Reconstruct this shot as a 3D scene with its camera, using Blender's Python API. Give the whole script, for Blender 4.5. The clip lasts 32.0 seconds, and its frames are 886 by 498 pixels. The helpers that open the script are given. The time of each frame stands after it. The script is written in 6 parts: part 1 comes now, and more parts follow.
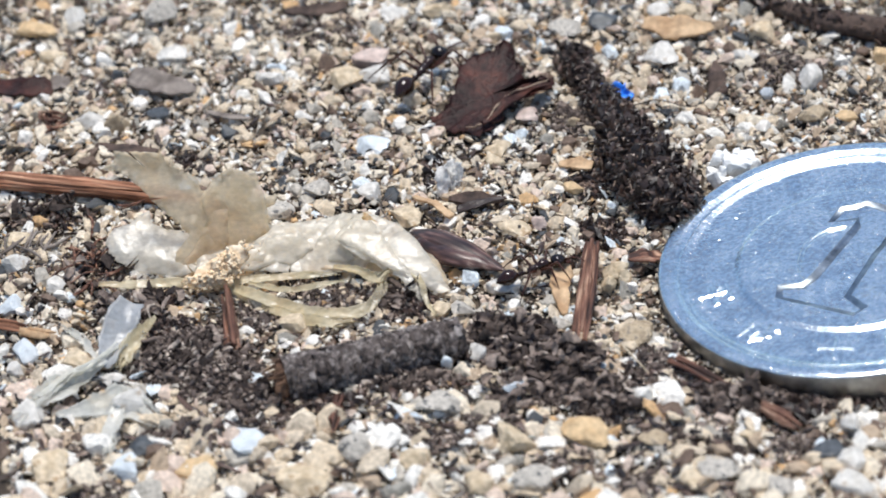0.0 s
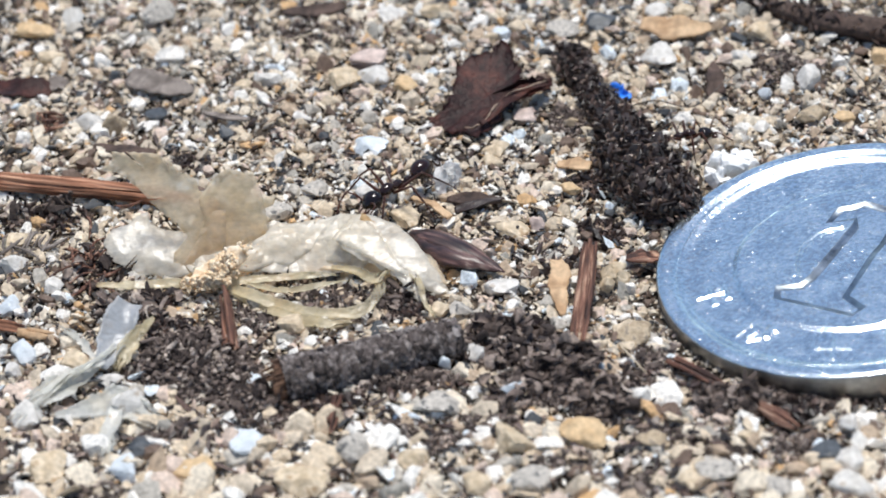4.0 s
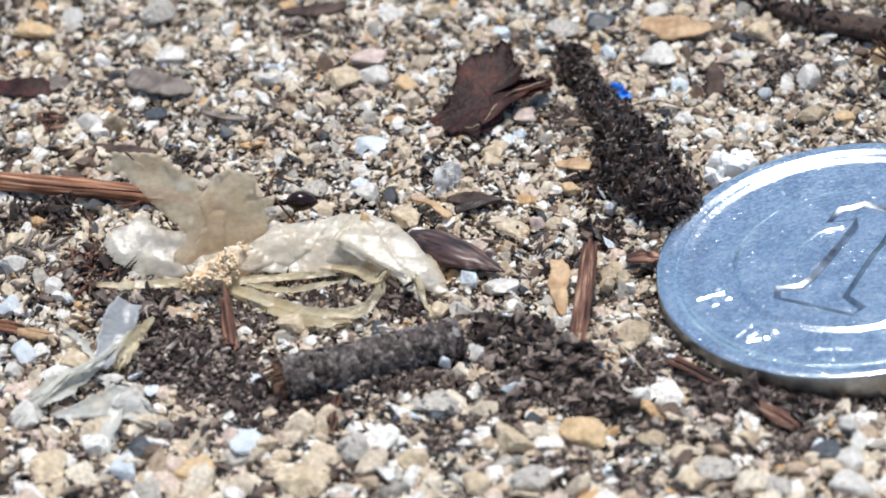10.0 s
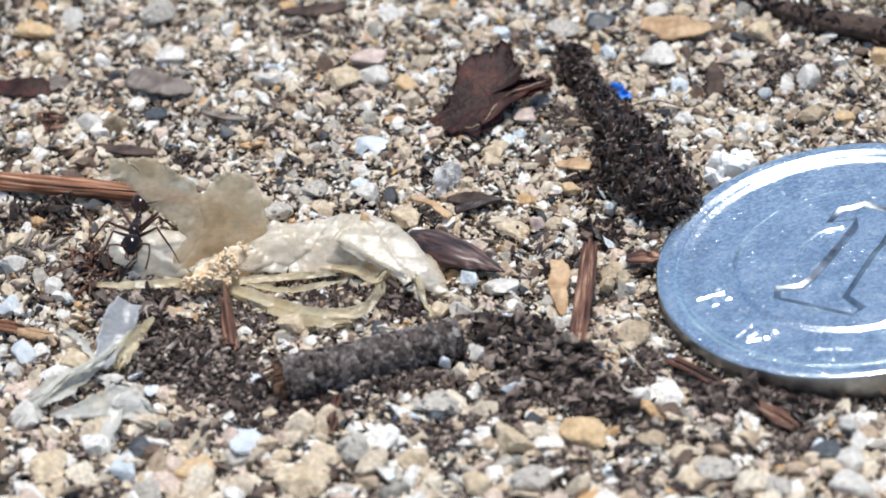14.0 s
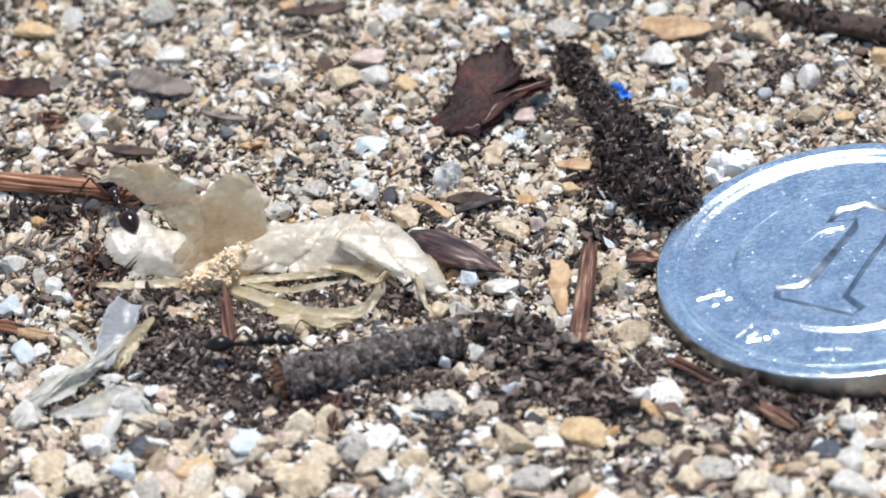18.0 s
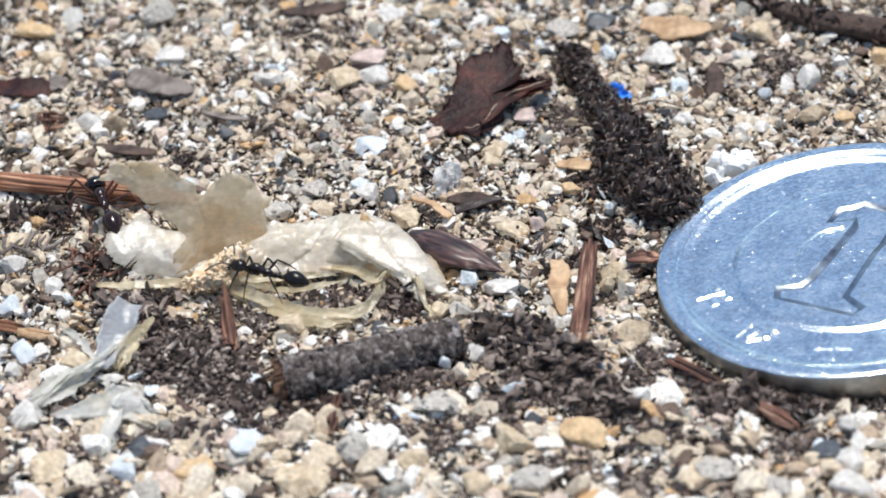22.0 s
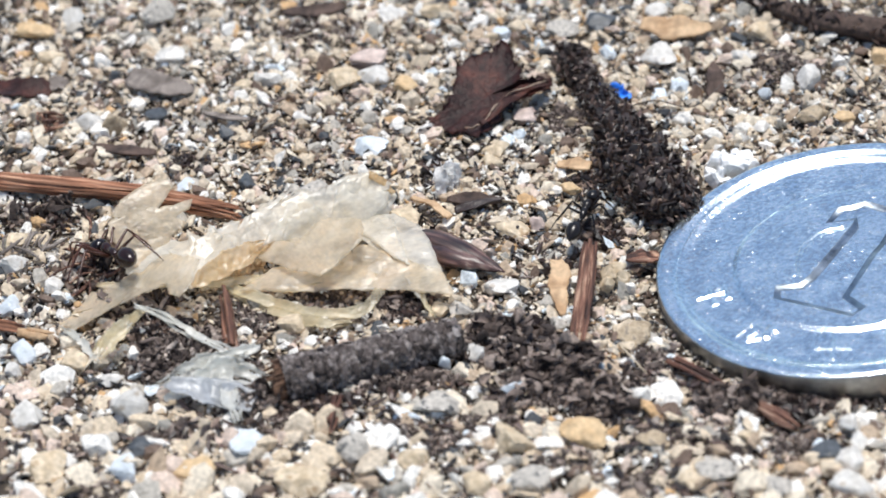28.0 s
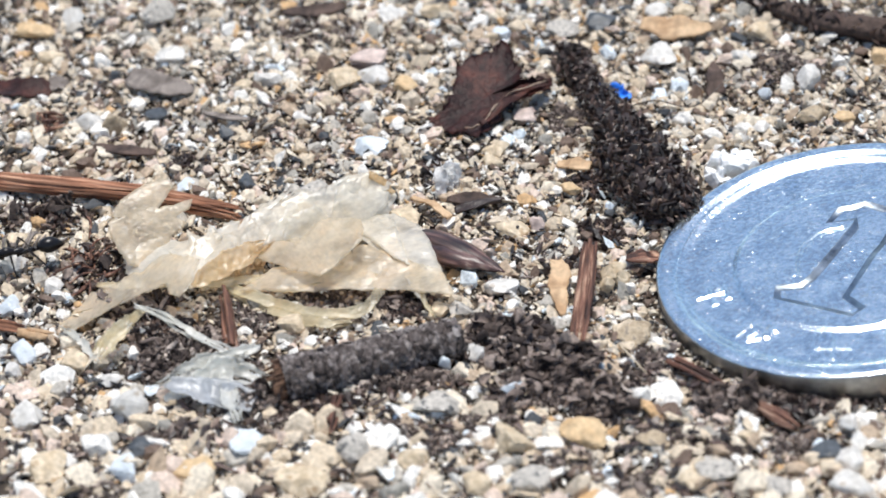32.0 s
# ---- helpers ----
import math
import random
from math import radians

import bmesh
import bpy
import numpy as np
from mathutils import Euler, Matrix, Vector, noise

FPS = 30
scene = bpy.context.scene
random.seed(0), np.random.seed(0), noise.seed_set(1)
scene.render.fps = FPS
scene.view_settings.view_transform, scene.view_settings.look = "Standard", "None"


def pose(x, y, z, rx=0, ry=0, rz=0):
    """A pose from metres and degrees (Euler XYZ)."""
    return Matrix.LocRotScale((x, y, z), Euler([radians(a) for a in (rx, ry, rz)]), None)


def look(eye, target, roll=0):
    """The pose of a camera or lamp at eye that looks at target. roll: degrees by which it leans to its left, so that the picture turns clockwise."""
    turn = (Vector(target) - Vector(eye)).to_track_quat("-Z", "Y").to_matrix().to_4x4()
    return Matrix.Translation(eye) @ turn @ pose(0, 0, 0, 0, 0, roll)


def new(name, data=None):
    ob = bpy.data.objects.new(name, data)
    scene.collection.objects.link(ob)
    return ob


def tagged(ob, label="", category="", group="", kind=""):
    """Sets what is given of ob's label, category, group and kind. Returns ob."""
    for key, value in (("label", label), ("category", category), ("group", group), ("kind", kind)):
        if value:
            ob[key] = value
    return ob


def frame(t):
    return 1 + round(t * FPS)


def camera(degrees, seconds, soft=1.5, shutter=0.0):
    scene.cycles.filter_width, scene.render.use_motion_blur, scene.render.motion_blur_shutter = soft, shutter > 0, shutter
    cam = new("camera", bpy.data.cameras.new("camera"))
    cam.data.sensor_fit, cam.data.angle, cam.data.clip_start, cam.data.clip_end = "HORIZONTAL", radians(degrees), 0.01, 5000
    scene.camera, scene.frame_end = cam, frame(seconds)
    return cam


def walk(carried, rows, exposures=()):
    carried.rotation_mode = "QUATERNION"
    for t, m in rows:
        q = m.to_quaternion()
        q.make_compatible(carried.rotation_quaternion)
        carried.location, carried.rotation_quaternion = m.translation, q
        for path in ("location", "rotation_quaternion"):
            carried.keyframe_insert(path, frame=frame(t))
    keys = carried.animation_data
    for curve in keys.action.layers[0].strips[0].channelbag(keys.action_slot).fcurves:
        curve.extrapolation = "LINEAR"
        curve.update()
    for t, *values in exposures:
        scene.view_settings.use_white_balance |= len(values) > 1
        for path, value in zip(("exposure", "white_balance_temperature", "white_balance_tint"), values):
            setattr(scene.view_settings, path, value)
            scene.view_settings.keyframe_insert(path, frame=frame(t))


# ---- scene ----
# All lengths below are in millimetres until a mesh is made (MM turns them into metres).
from mathutils.geometry import delaunay_2d_cdt

MM = 0.001

# ---- camera ----
cam = camera(16.0, 32.0, soft=1.9)
cam.data.dof.use_dof = True
cam.data.dof.focus_distance = 0.1661
cam.data.dof.aperture_fstop = 68.0
EYE = (0.0, -0.13557, 0.09493)
REST = look(EYE, (0, 0, 0), -4.0)
# the phone settles in the first moments, then stands still
walk(cam, [
    (0.0, look(EYE, (-0.00010, -0.00004, 0), -4.0)),
    (0.4, REST),
    (32.0, REST),
], exposures=[(0.0, 0.31, 6850, 10), (15.0, 0.31, 6850, 10), (17.0, 0.39, 6850, 10), (28.0, 0.40, 6850, 10), (32.0, 0.44, 6850, 10)])

# ---- world, sun, exposure ----
world = bpy.data.worlds.new("sky")
scene.world = world
world.use_nodes = True
wn, wl = world.node_tree.nodes, world.node_tree.links
sky = wn.new("ShaderNodeTexSky")
sky.sky_type, sky.sun_disc = "NISHITA", False
sky.sun_elevation, sky.sun_rotation = radians(80), radians(20)
sky.air_density, sky.dust_density, sky.ozone_density = 1.0, 0.3, 2.2
wl.new(sky.outputs[0], wn["Background"].inputs["Color"])
wn["Background"].inputs["Strength"].default_value = 0.113
sun = new("sun", bpy.data.lights.new("sun", "SUN"))
sun.data.energy, sun.data.angle, sun.data.color = 3.15, radians(16), (0.98, 0.985, 0.985)
sun.matrix_world = look((0.12, 0.16, 1.85), (0, 0, 0))


# ---- materials ----
def ramp(nt, stops, constant=False):
    r = nt.nodes.new("ShaderNodeValToRGB")
    r.color_ramp.interpolation = "CONSTANT" if constant else "LINEAR"
    e = r.color_ramp.elements
    while len(e) < len(stops):
        e.new(1.0)
    for el, (at, c) in zip(e, stops):
        el.position, el.color = at, (*c, 1.0)
    return r


def surface(name, stops, grain=3000.0, rough=0.7, bump=0.4, depth=0.05, metal=0.0, pick="", stretch=(1, 1, 1),
            spot=None, spots=900.0, vary=0.25, sheen=0.5, island_random=False):
    """A worn surface: colours from a ramp, mottled at two scales, with fine relief. pick: '' by noise, 'object' or 'island' by piece."""
    m = bpy.data.materials.new(name)
    m.use_nodes = True
    nt = m.node_tree
    b = nt.nodes["Principled BSDF"]
    tc = nt.nodes.new("ShaderNodeTexCoord")
    mp = nt.nodes.new("ShaderNodeMapping")
    mp.inputs["Scale"].default_value = stretch
    nt.links.new(tc.outputs["Object"], mp.inputs["Vector"])
    n1 = nt.nodes.new("ShaderNodeTexNoise")
    n1.inputs["Scale"].default_value, n1.inputs["Detail"].default_value = grain, 5.0
    nt.links.new(mp.outputs[0], n1.inputs["Vector"])
    n2 = nt.nodes.new("ShaderNodeTexNoise")
    n2.inputs["Scale"].default_value, n2.inputs["Detail"].default_value = spots, 3.0
    nt.links.new(mp.outputs[0], n2.inputs["Vector"])
    r = ramp(nt, stops, constant=bool(pick))
    if pick == "object":
        src = nt.nodes.new("ShaderNodeObjectInfo").outputs["Random"]
    elif pick == "island":
        src = nt.nodes.new("ShaderNodeNewGeometry").outputs["Random Per Island"]
    else:
        src = n2.outputs["Fac"]
    nt.links.new(src, r.inputs["Fac"])
    # fine mottling: multiply by 1 - vary .. 1 + vary
    mr = nt.nodes.new("ShaderNodeMapRange")
    mr.inputs["From Min"].default_value, mr.inputs["From Max"].default_value = 0.3, 0.7
    mr.inputs["To Min"].default_value, mr.inputs["To Max"].default_value = 1 - vary, 1 + vary
    nt.links.new(n1.outputs["Fac"], mr.inputs["Value"])
    mul = nt.nodes.new("ShaderNodeVectorMath")
    mul.operation = "SCALE"
    nt.links.new(r.outputs["Color"], mul.inputs[0])
    nt.links.new(mr.outputs[0], mul.inputs["Scale"])
    colour = mul.outputs[0]
    if spot:
        th = ramp(nt, [(0.56, (0, 0, 0)), (0.64, (1, 1, 1))])
        nt.links.new(n2.outputs["Fac"], th.inputs["Fac"])
        mx = nt.nodes.new("ShaderNodeMix")
        mx.data_type = "RGBA"
        nt.links.new(th.outputs["Color"], mx.inputs[0])
        nt.links.new(colour, mx.inputs[6])
        mx.inputs[7].default_value = (*spot, 1)
        colour = mx.outputs[2]
    nt.links.new(colour, b.inputs["Base Color"])
    b.inputs["Roughness"].default_value, b.inputs["Metallic"].default_value = rough, metal
    b.inputs["Specular IOR Level"].default_value = sheen
    bp = nt.nodes.new("ShaderNodeBump")
    bp.inputs["Strength"].default_value, bp.inputs["Distance"].default_value = bump, depth * MM
    nt.links.new(n1.outputs["Fac"], bp.inputs["Height"])
    nt.links.new(bp.outputs[0], b.inputs["Normal"])
    return m


def membrane(name, c1, c2, through_light=0.45, clear=0.12, stain=(0.62, 0.44, 0.26), glow=(1.0, 1.0, 1.0)):
    """Dry papery plant skin: diffuse and translucent, unevenly see-through, with fine fibres, creases and tan stains."""
    m = surface(name, [(0.35, c1), (0.62, c2)], grain=5200.0, rough=0.32, bump=0.6, depth=0.04, spots=420.0, vary=0.12, stretch=(0.55, 1.0, 0.8), sheen=0.6)
    nt = m.node_tree
    b, out = nt.nodes["Principled BSDF"], nt.nodes["Material Output"]
    tc = nt.nodes.new("ShaderNodeTexCoord")
    patch = nt.nodes.new("ShaderNodeTexNoise")
    patch.inputs["Scale"].default_value, patch.inputs["Detail"].default_value = 430.0, 6.0
    nt.links.new(tc.outputs["Object"], patch.inputs["Vector"])
    mask = ramp(nt, [(0.54, (0, 0, 0)), (0.75, (0.5, 0.5, 0.5))])
    nt.links.new(patch.outputs["Fac"], mask.inputs["Fac"])
    tint = nt.nodes.new("ShaderNodeMix")
    tint.data_type = "RGBA"
    nt.links.new(mask.outputs["Color"], tint.inputs[0])
    nt.links.new(b.inputs["Base Color"].links[0].from_socket, tint.inputs[6])
    tint.inputs[7].default_value = (*stain, 1)
    nt.links.new(tint.outputs[2], b.inputs["Base Color"])
    # creases: thin folded lines
    vo = nt.nodes.new("ShaderNodeTexVoronoi")
    vo.feature = "DISTANCE_TO_EDGE"
    vo.inputs["Scale"].default_value = 420.0
    warp = nt.nodes.new("ShaderNodeVectorMath")
    warp.operation = "MULTIPLY_ADD"
    nt.links.new(patch.outputs["Color"], warp.inputs[0])
    warp.inputs[1].default_value = (0.0016, 0.0016, 0.0016)
    nt.links.new(tc.outputs["Object"], warp.inputs[2])
    nt.links.new(warp.outputs[0], vo.inputs["Vector"])
    crease = ramp(nt, [(0.0, (0, 0, 0)), (0.22, (1, 1, 1))])
    nt.links.new(vo.outputs["Distance"], crease.inputs["Fac"])
    bp = nt.nodes.new("ShaderNodeBump")
    bp.inputs["Strength"].default_value, bp.inputs["Distance"].default_value = 0.45, 0.12 * MM
    nt.links.new(crease.outputs["Color"], bp.inputs["Height"])
    nt.links.new(b.inputs["Normal"].links[0].from_socket, bp.inputs["Normal"])
    nt.links.new(bp.outputs[0], b.inputs["Normal"])
    tr = nt.nodes.new("ShaderNodeBsdfTranslucent")
    tp = nt.nodes.new("ShaderNodeBsdfTransparent")
    # light that has passed through the skin comes out warmer
    warm = nt.nodes.new("ShaderNodeVectorMath")
    warm.operation = "MULTIPLY"
    nt.links.new(tint.outputs[2], warm.inputs[0])
    warm.inputs[1].default_value = glow
    nt.links.new(warm.outputs[0], tr.inputs["Color"])
    nt.links.new(bp.outputs[0], tr.inputs["Normal"])
    mx, mx2 = nt.nodes.new("ShaderNodeMixShader"), nt.nodes.new("ShaderNodeMixShader")
    mx.inputs[0].default_value = through_light
    holes = nt.nodes.new("ShaderNodeMapRange")
    holes.inputs["From Min"].default_value, holes.inputs["From Max"].default_value = 0.35, 0.65
    holes.inputs["To Min"].default_value, holes.inputs["To Max"].default_value = clear * 1.9, clear * 0.35
    nt.links.new(patch.outputs["Fac"], holes.inputs["Value"])
    nt.links.new(holes.outputs[0], mx2.inputs[0])
    nt.links.new(b.outputs[0], mx.inputs[1])
    nt.links.new(tr.outputs[0], mx.inputs[2])
    nt.links.new(mx.outputs[0], mx2.inputs[1])
    nt.links.new(tp.outputs[0], mx2.inputs[2])
    # thin clear sheen on top, broken by fine fibres
    gloss, fine, fibre, top = nt.nodes.new("ShaderNodeBsdfGlossy"), nt.nodes.new("ShaderNodeBump"), nt.nodes.new("ShaderNodeTexNoise"), nt.nodes.new("ShaderNodeMixShader")
    gloss.inputs["Roughness"].default_value, top.inputs[0].default_value = 0.30, 0.025
    fine.inputs["Strength"].default_value, fine.inputs["Distance"].default_value = 0.8, 0.06 * MM
    fibre.inputs["Scale"].default_value, fibre.inputs["Detail"].default_value = 2600.0, 4.0
    nt.links.new(tc.outputs["Object"], fibre.inputs["Vector"])
    nt.links.new(fibre.outputs["Fac"], fine.inputs["Height"])
    nt.links.new(bp.outputs[0], fine.inputs["Normal"])
    for shader in (gloss, b, tr):
        nt.links.new(fine.outputs[0], shader.inputs["Normal"])
    nt.links.new(mx2.outputs[0], top.inputs[1])
    nt.links.new(gloss.outputs[0], top.inputs[2])
    nt.links.new(top.outputs[0], out.inputs["Surface"])
    return m


CREAM, WHITE, GREY = (0.60, 0.49, 0.355), (0.82, 0.78, 0.71), (0.44, 0.40, 0.34)
DARK = (0.055, 0.06, 0.065)
GRAINS = [(0.0, CREAM), (0.18, (0.68, 0.59, 0.46)), (0.32, WHITE), (0.43, (0.54, 0.45, 0.34)), (0.53, GREY), (0.61, (0.44, 0.33, 0.23)),
          (0.68, (0.61, 0.48, 0.39)), (0.76, (0.15, 0.10, 0.072)), (0.84, DARK), (0.88, (0.72, 0.69, 0.63)), (0.935, (0.57, 0.36, 0.18)), (0.96, (0.30, 0.28, 0.24)), (0.98, (0.66, 0.72, 0.75))]
M_GRAVEL = surface("gravel_mix", GRAINS, grain=4200, rough=0.68, bump=0.8, depth=0.07, pick="island", vary=0.32)
M_GRAIN = surface("single_grain", GRAINS, grain=3600, rough=0.66, bump=0.8, depth=0.07, pick="object", vary=0.3)
M_SOIL = surface("sandy_soil", [(0.3, (0.020, 0.014, 0.010)), (0.5, (0.050, 0.036, 0.025)), (0.68, (0.15, 0.115, 0.082))], grain=2500, rough=0.9, bump=0.8, depth=0.1, spots=1100, vary=0.35)
M_STONE = {
    "cream": surface("cream_stone", [(0.3, (0.50, 0.38, 0.24)), (0.65, (0.66, 0.55, 0.40))], 3000, 0.6, 0.7, 0.07, spot=(0.40, 0.27, 0.15), spots=1300, vary=0.3),
    "white": surface("white_quartz", [(0.3, (0.52, 0.485, 0.43)), (0.65, (0.74, 0.71, 0.66))], 2600, 0.45, 0.5, 0.05, vary=0.2, spot=(0.45, 0.38, 0.30), spots=1500),
    "blue_white": surface("bluish_quartz", [(0.3, (0.52, 0.57, 0.60)), (0.65, (0.70, 0.735, 0.75))], 2600, 0.45, 0.5, 0.05, vary=0.12),
    "grey": surface("grey_stone", [(0.3, (0.34, 0.31, 0.27)), (0.65, (0.58, 0.53, 0.46))], 3600, 0.65, 0.7, 0.06, spot=(0.10, 0.10, 0.10), spots=2500),
    "dark": surface("dark_stone", [(0.3, (0.03, 0.035, 0.04)), (0.65, (0.10, 0.11, 0.12))], 3000, 0.5, 0.6, 0.05),
    "orange": surface("ochre_stone", [(0.3, (0.50, 0.33, 0.17)), (0.65, (0.66, 0.48, 0.28))], 2800, 0.65, 0.6, 0.06),
    "tan": surface("tan_stone", [(0.3, (0.34, 0.25, 0.16)), (0.65, (0.50, 0.40, 0.27))], 2800, 0.65, 0.6, 0.06, spot=(0.25, 0.20, 0.15), spots=2600),
    "pink": surface("pinkish_stone", [(0.3, (0.46, 0.34, 0.29)), (0.65, (0.62, 0.50, 0.44))], 2800, 0.6, 0.6, 0.06),
}
M_CRUMB = surface("dark_humus", [(0.0, (0.018, 0.012, 0.010)), (0.32, (0.036, 0.023, 0.019)), (0.62, (0.066, 0.042, 0.033)), (0.84, (0.115, 0.070, 0.054)), (0.94, (0.24, 0.17, 0.13))], 5000, 0.42, 0.7, 0.04, pick="island", vary=0.35)
M_DIRT = surface("grey_brown_humus", [(0.0, (0.042, 0.029, 0.024)), (0.25, (0.092, 0.066, 0.054)), (0.5, (0.165, 0.124, 0.104)), (0.72, (0.26, 0.205, 0.172)), (0.90, (0.44, 0.365, 0.305))], 5000, 0.85, 0.7, 0.04, pick="island", vary=0.35)
M_BARK = surface("grey_twig_bark", [(0.34, (0.030, 0.022, 0.019)), (0.45, (0.074, 0.057, 0.051)), (0.54, (0.128, 0.106, 0.097)), (0.66, (0.235, 0.206, 0.192))], 4200, 0.85, 1.0, 0.14, spots=2100, vary=0.5)
M_BARK_FLAKE = surface("bark_flakes", [(0.0, (0.03, 0.022, 0.02)), (0.25, (0.07, 0.054, 0.048)), (0.5, (0.115, 0.094, 0.087)), (0.78, (0.18, 0.157, 0.148)), (0.94, (0.28, 0.25, 0.235))], 5000, 0.9, 0.8, 0.05, pick="island", vary=0.35)
M_BARK_END = surface("brown_twig_pith", [(0.3, (0.06, 0.03, 0.02)), (0.65, (0.22, 0.12, 0.07))], 4000, 0.9, 0.8, 0.08)
M_REDWOOD = surface("red_brown_wood", [(0.34, (0.10, 0.040, 0.022)), (0.44, (0.24, 0.10, 0.052)), (0.56, (0.36, 0.165, 0.095)), (0.68, (0.52, 0.30, 0.19))], 5200, 0.85, 1.0, 0.12, spots=3600, vary=0.5, stretch=(0.07, 1, 1))
M_DARKWOOD = surface("dark_red_wood", [(0.36, (0.040, 0.017, 0.012)), (0.47, (0.115, 0.048, 0.030)), (0.57, (0.21, 0.098, 0.062)), (0.67, (0.40, 0.25, 0.17))], 5200, 0.75, 1.0, 0.12, spots=4000, vary=0.5, stretch=(0.08, 1, 1))
M_TWIG = surface("dark_twig_bark", [(0.3, (0.035, 0.022, 0.018)), (0.65, (0.10, 0.065, 0.05))], 2500, 0.85, 0.9, 0.10, vary=0.4)
M_LEAF = surface("dry_brown_leaf", [(0.3, (0.018, 0.009, 0.008)), (0.52, (0.042, 0.016, 0.0135)), (0.72, (0.092, 0.031, 0.022))], 5200, 0.5, 1.0, 0.08, spots=800, vary=0.5, sheen=0.22)
M_LEAF_EDGE = surface("pale_leaf_edge", [(0.3, (0.20, 0.13, 0.09)), (0.65, (0.34, 0.25, 0.18))], 3000, 0.7, 0.5, 0.04)
M_SEED = surface("dark_seed_husk", [(0.36, (0.025, 0.012, 0.010)), (0.52, (0.070, 0.034, 0.028)), (0.64, (0.15, 0.085, 0.07)), (0.74, (0.34, 0.25, 0.20))], 2600, 0.38, 0.8, 0.06, stretch=(0.12, 1, 1), spots=3600, vary=0.45, sheen=0.6)
M_FLAKE = surface("tan_bark_flake", [(0.3, (0.38, 0.22, 0.11)), (0.65, (0.58, 0.40, 0.24))], 2600, 0.75, 0.7, 0.06)
M_GREYCHIP = surface("grey_bark_chip", [(0.3, (0.12, 0.095, 0.08)), (0.65, (0.26, 0.22, 0.19))], 2600, 0.85, 0.8, 0.06)
M_BLUE = surface("blue_plastic", [(0.3, (0.015, 0.13, 0.60)), (0.65, (0.03, 0.24, 0.80))], 2000, 0.35, 0.2, 0.03, vary=0.1)
M_CHALK = surface("white_chalk", [(0.3, (0.86, 0.85, 0.82)), (0.65, (0.95, 0.94, 0.92))], 3000, 0.85, 0.8, 0.07, vary=0.1)
M_TUFT = surface("grey_fluff", [(0.3, (0.70, 0.67, 0.63)), (0.65, (0.92, 0.90, 0.86))], 5000, 0.9, 0.6, 0.05)
M_FIBRE = surface("pale_fibre", [(0.3, (0.45, 0.36, 0.24)), (0.65, (0.60, 0.50, 0.36))], 3000, 0.6, 0.2, 0.02)
M_WIRE = surface("dark_root_hair", [(0.3, (0.06, 0.045, 0.035)), (0.65, (0.13, 0.10, 0.08))], 3000, 0.6, 0.2, 0.02)
M_SKIN = membrane("pale_papery_skin", (0.88, 0.82, 0.71), (0.94, 0.91, 0.84), 0.50, 0.35, (0.84, 0.69, 0.49), (1.0, 0.96, 0.86))
M_BEIGE = membrane("beige_papery_skin", (0.89, 0.79, 0.63), (0.95, 0.89, 0.76), 0.62, 0.37, (0.87, 0.69, 0.47), (1.0, 0.89, 0.70))
M_YELLOW = membrane("yellowish_papery_skin", (0.80, 0.67, 0.42), (0.90, 0.81, 0.58), 0.5, 0.42)
M_ORANGE_SKIN = membrane("orange_stained_skin", (0.76, 0.52, 0.25), (0.88, 0.70, 0.44), 0.6, 0.32)
M_GREYSKIN = membrane("grey_papery_skin", (0.46, 0.48, 0.50), (0.64, 0.66, 0.68), 0.45, 0.2, (0.42, 0.40, 0.37))
M_WISP = membrane("pale_wispy_skin", (0.72, 0.71, 0.63), (0.86, 0.85, 0.80), 0.40, 0.30, (0.64, 0.58, 0.45))
M_MEAL = surface("pale_orange_meal", [(0.35, (0.84, 0.60, 0.37)), (0.5, (0.89, 0.70, 0.48)), (0.65, (0.93, 0.81, 0.64))], 5000, 0.9, 0.8, 0.06, spots=2600, vary=0.12)
M_COIN = surface("brushed_aluminium", [(0.36, (0.64, 0.735, 0.79)), (0.62, (0.86, 0.955, 0.985))], 6000, 0.25, 0.2, 0.010, metal=1.0, spots=620, vary=0.26, stretch=(0.8, 1, 1))
# darker metal for the numeral's walls: their dark reflections put into the colour
M_COIN_GROOVE = surface("dark_reflection_aluminium", [(0.36, (0.19, 0.22, 0.245)), (0.62, (0.40, 0.45, 0.49))], 4200, 0.3, 0.3, 0.02, metal=1.0, spots=900, vary=0.25)
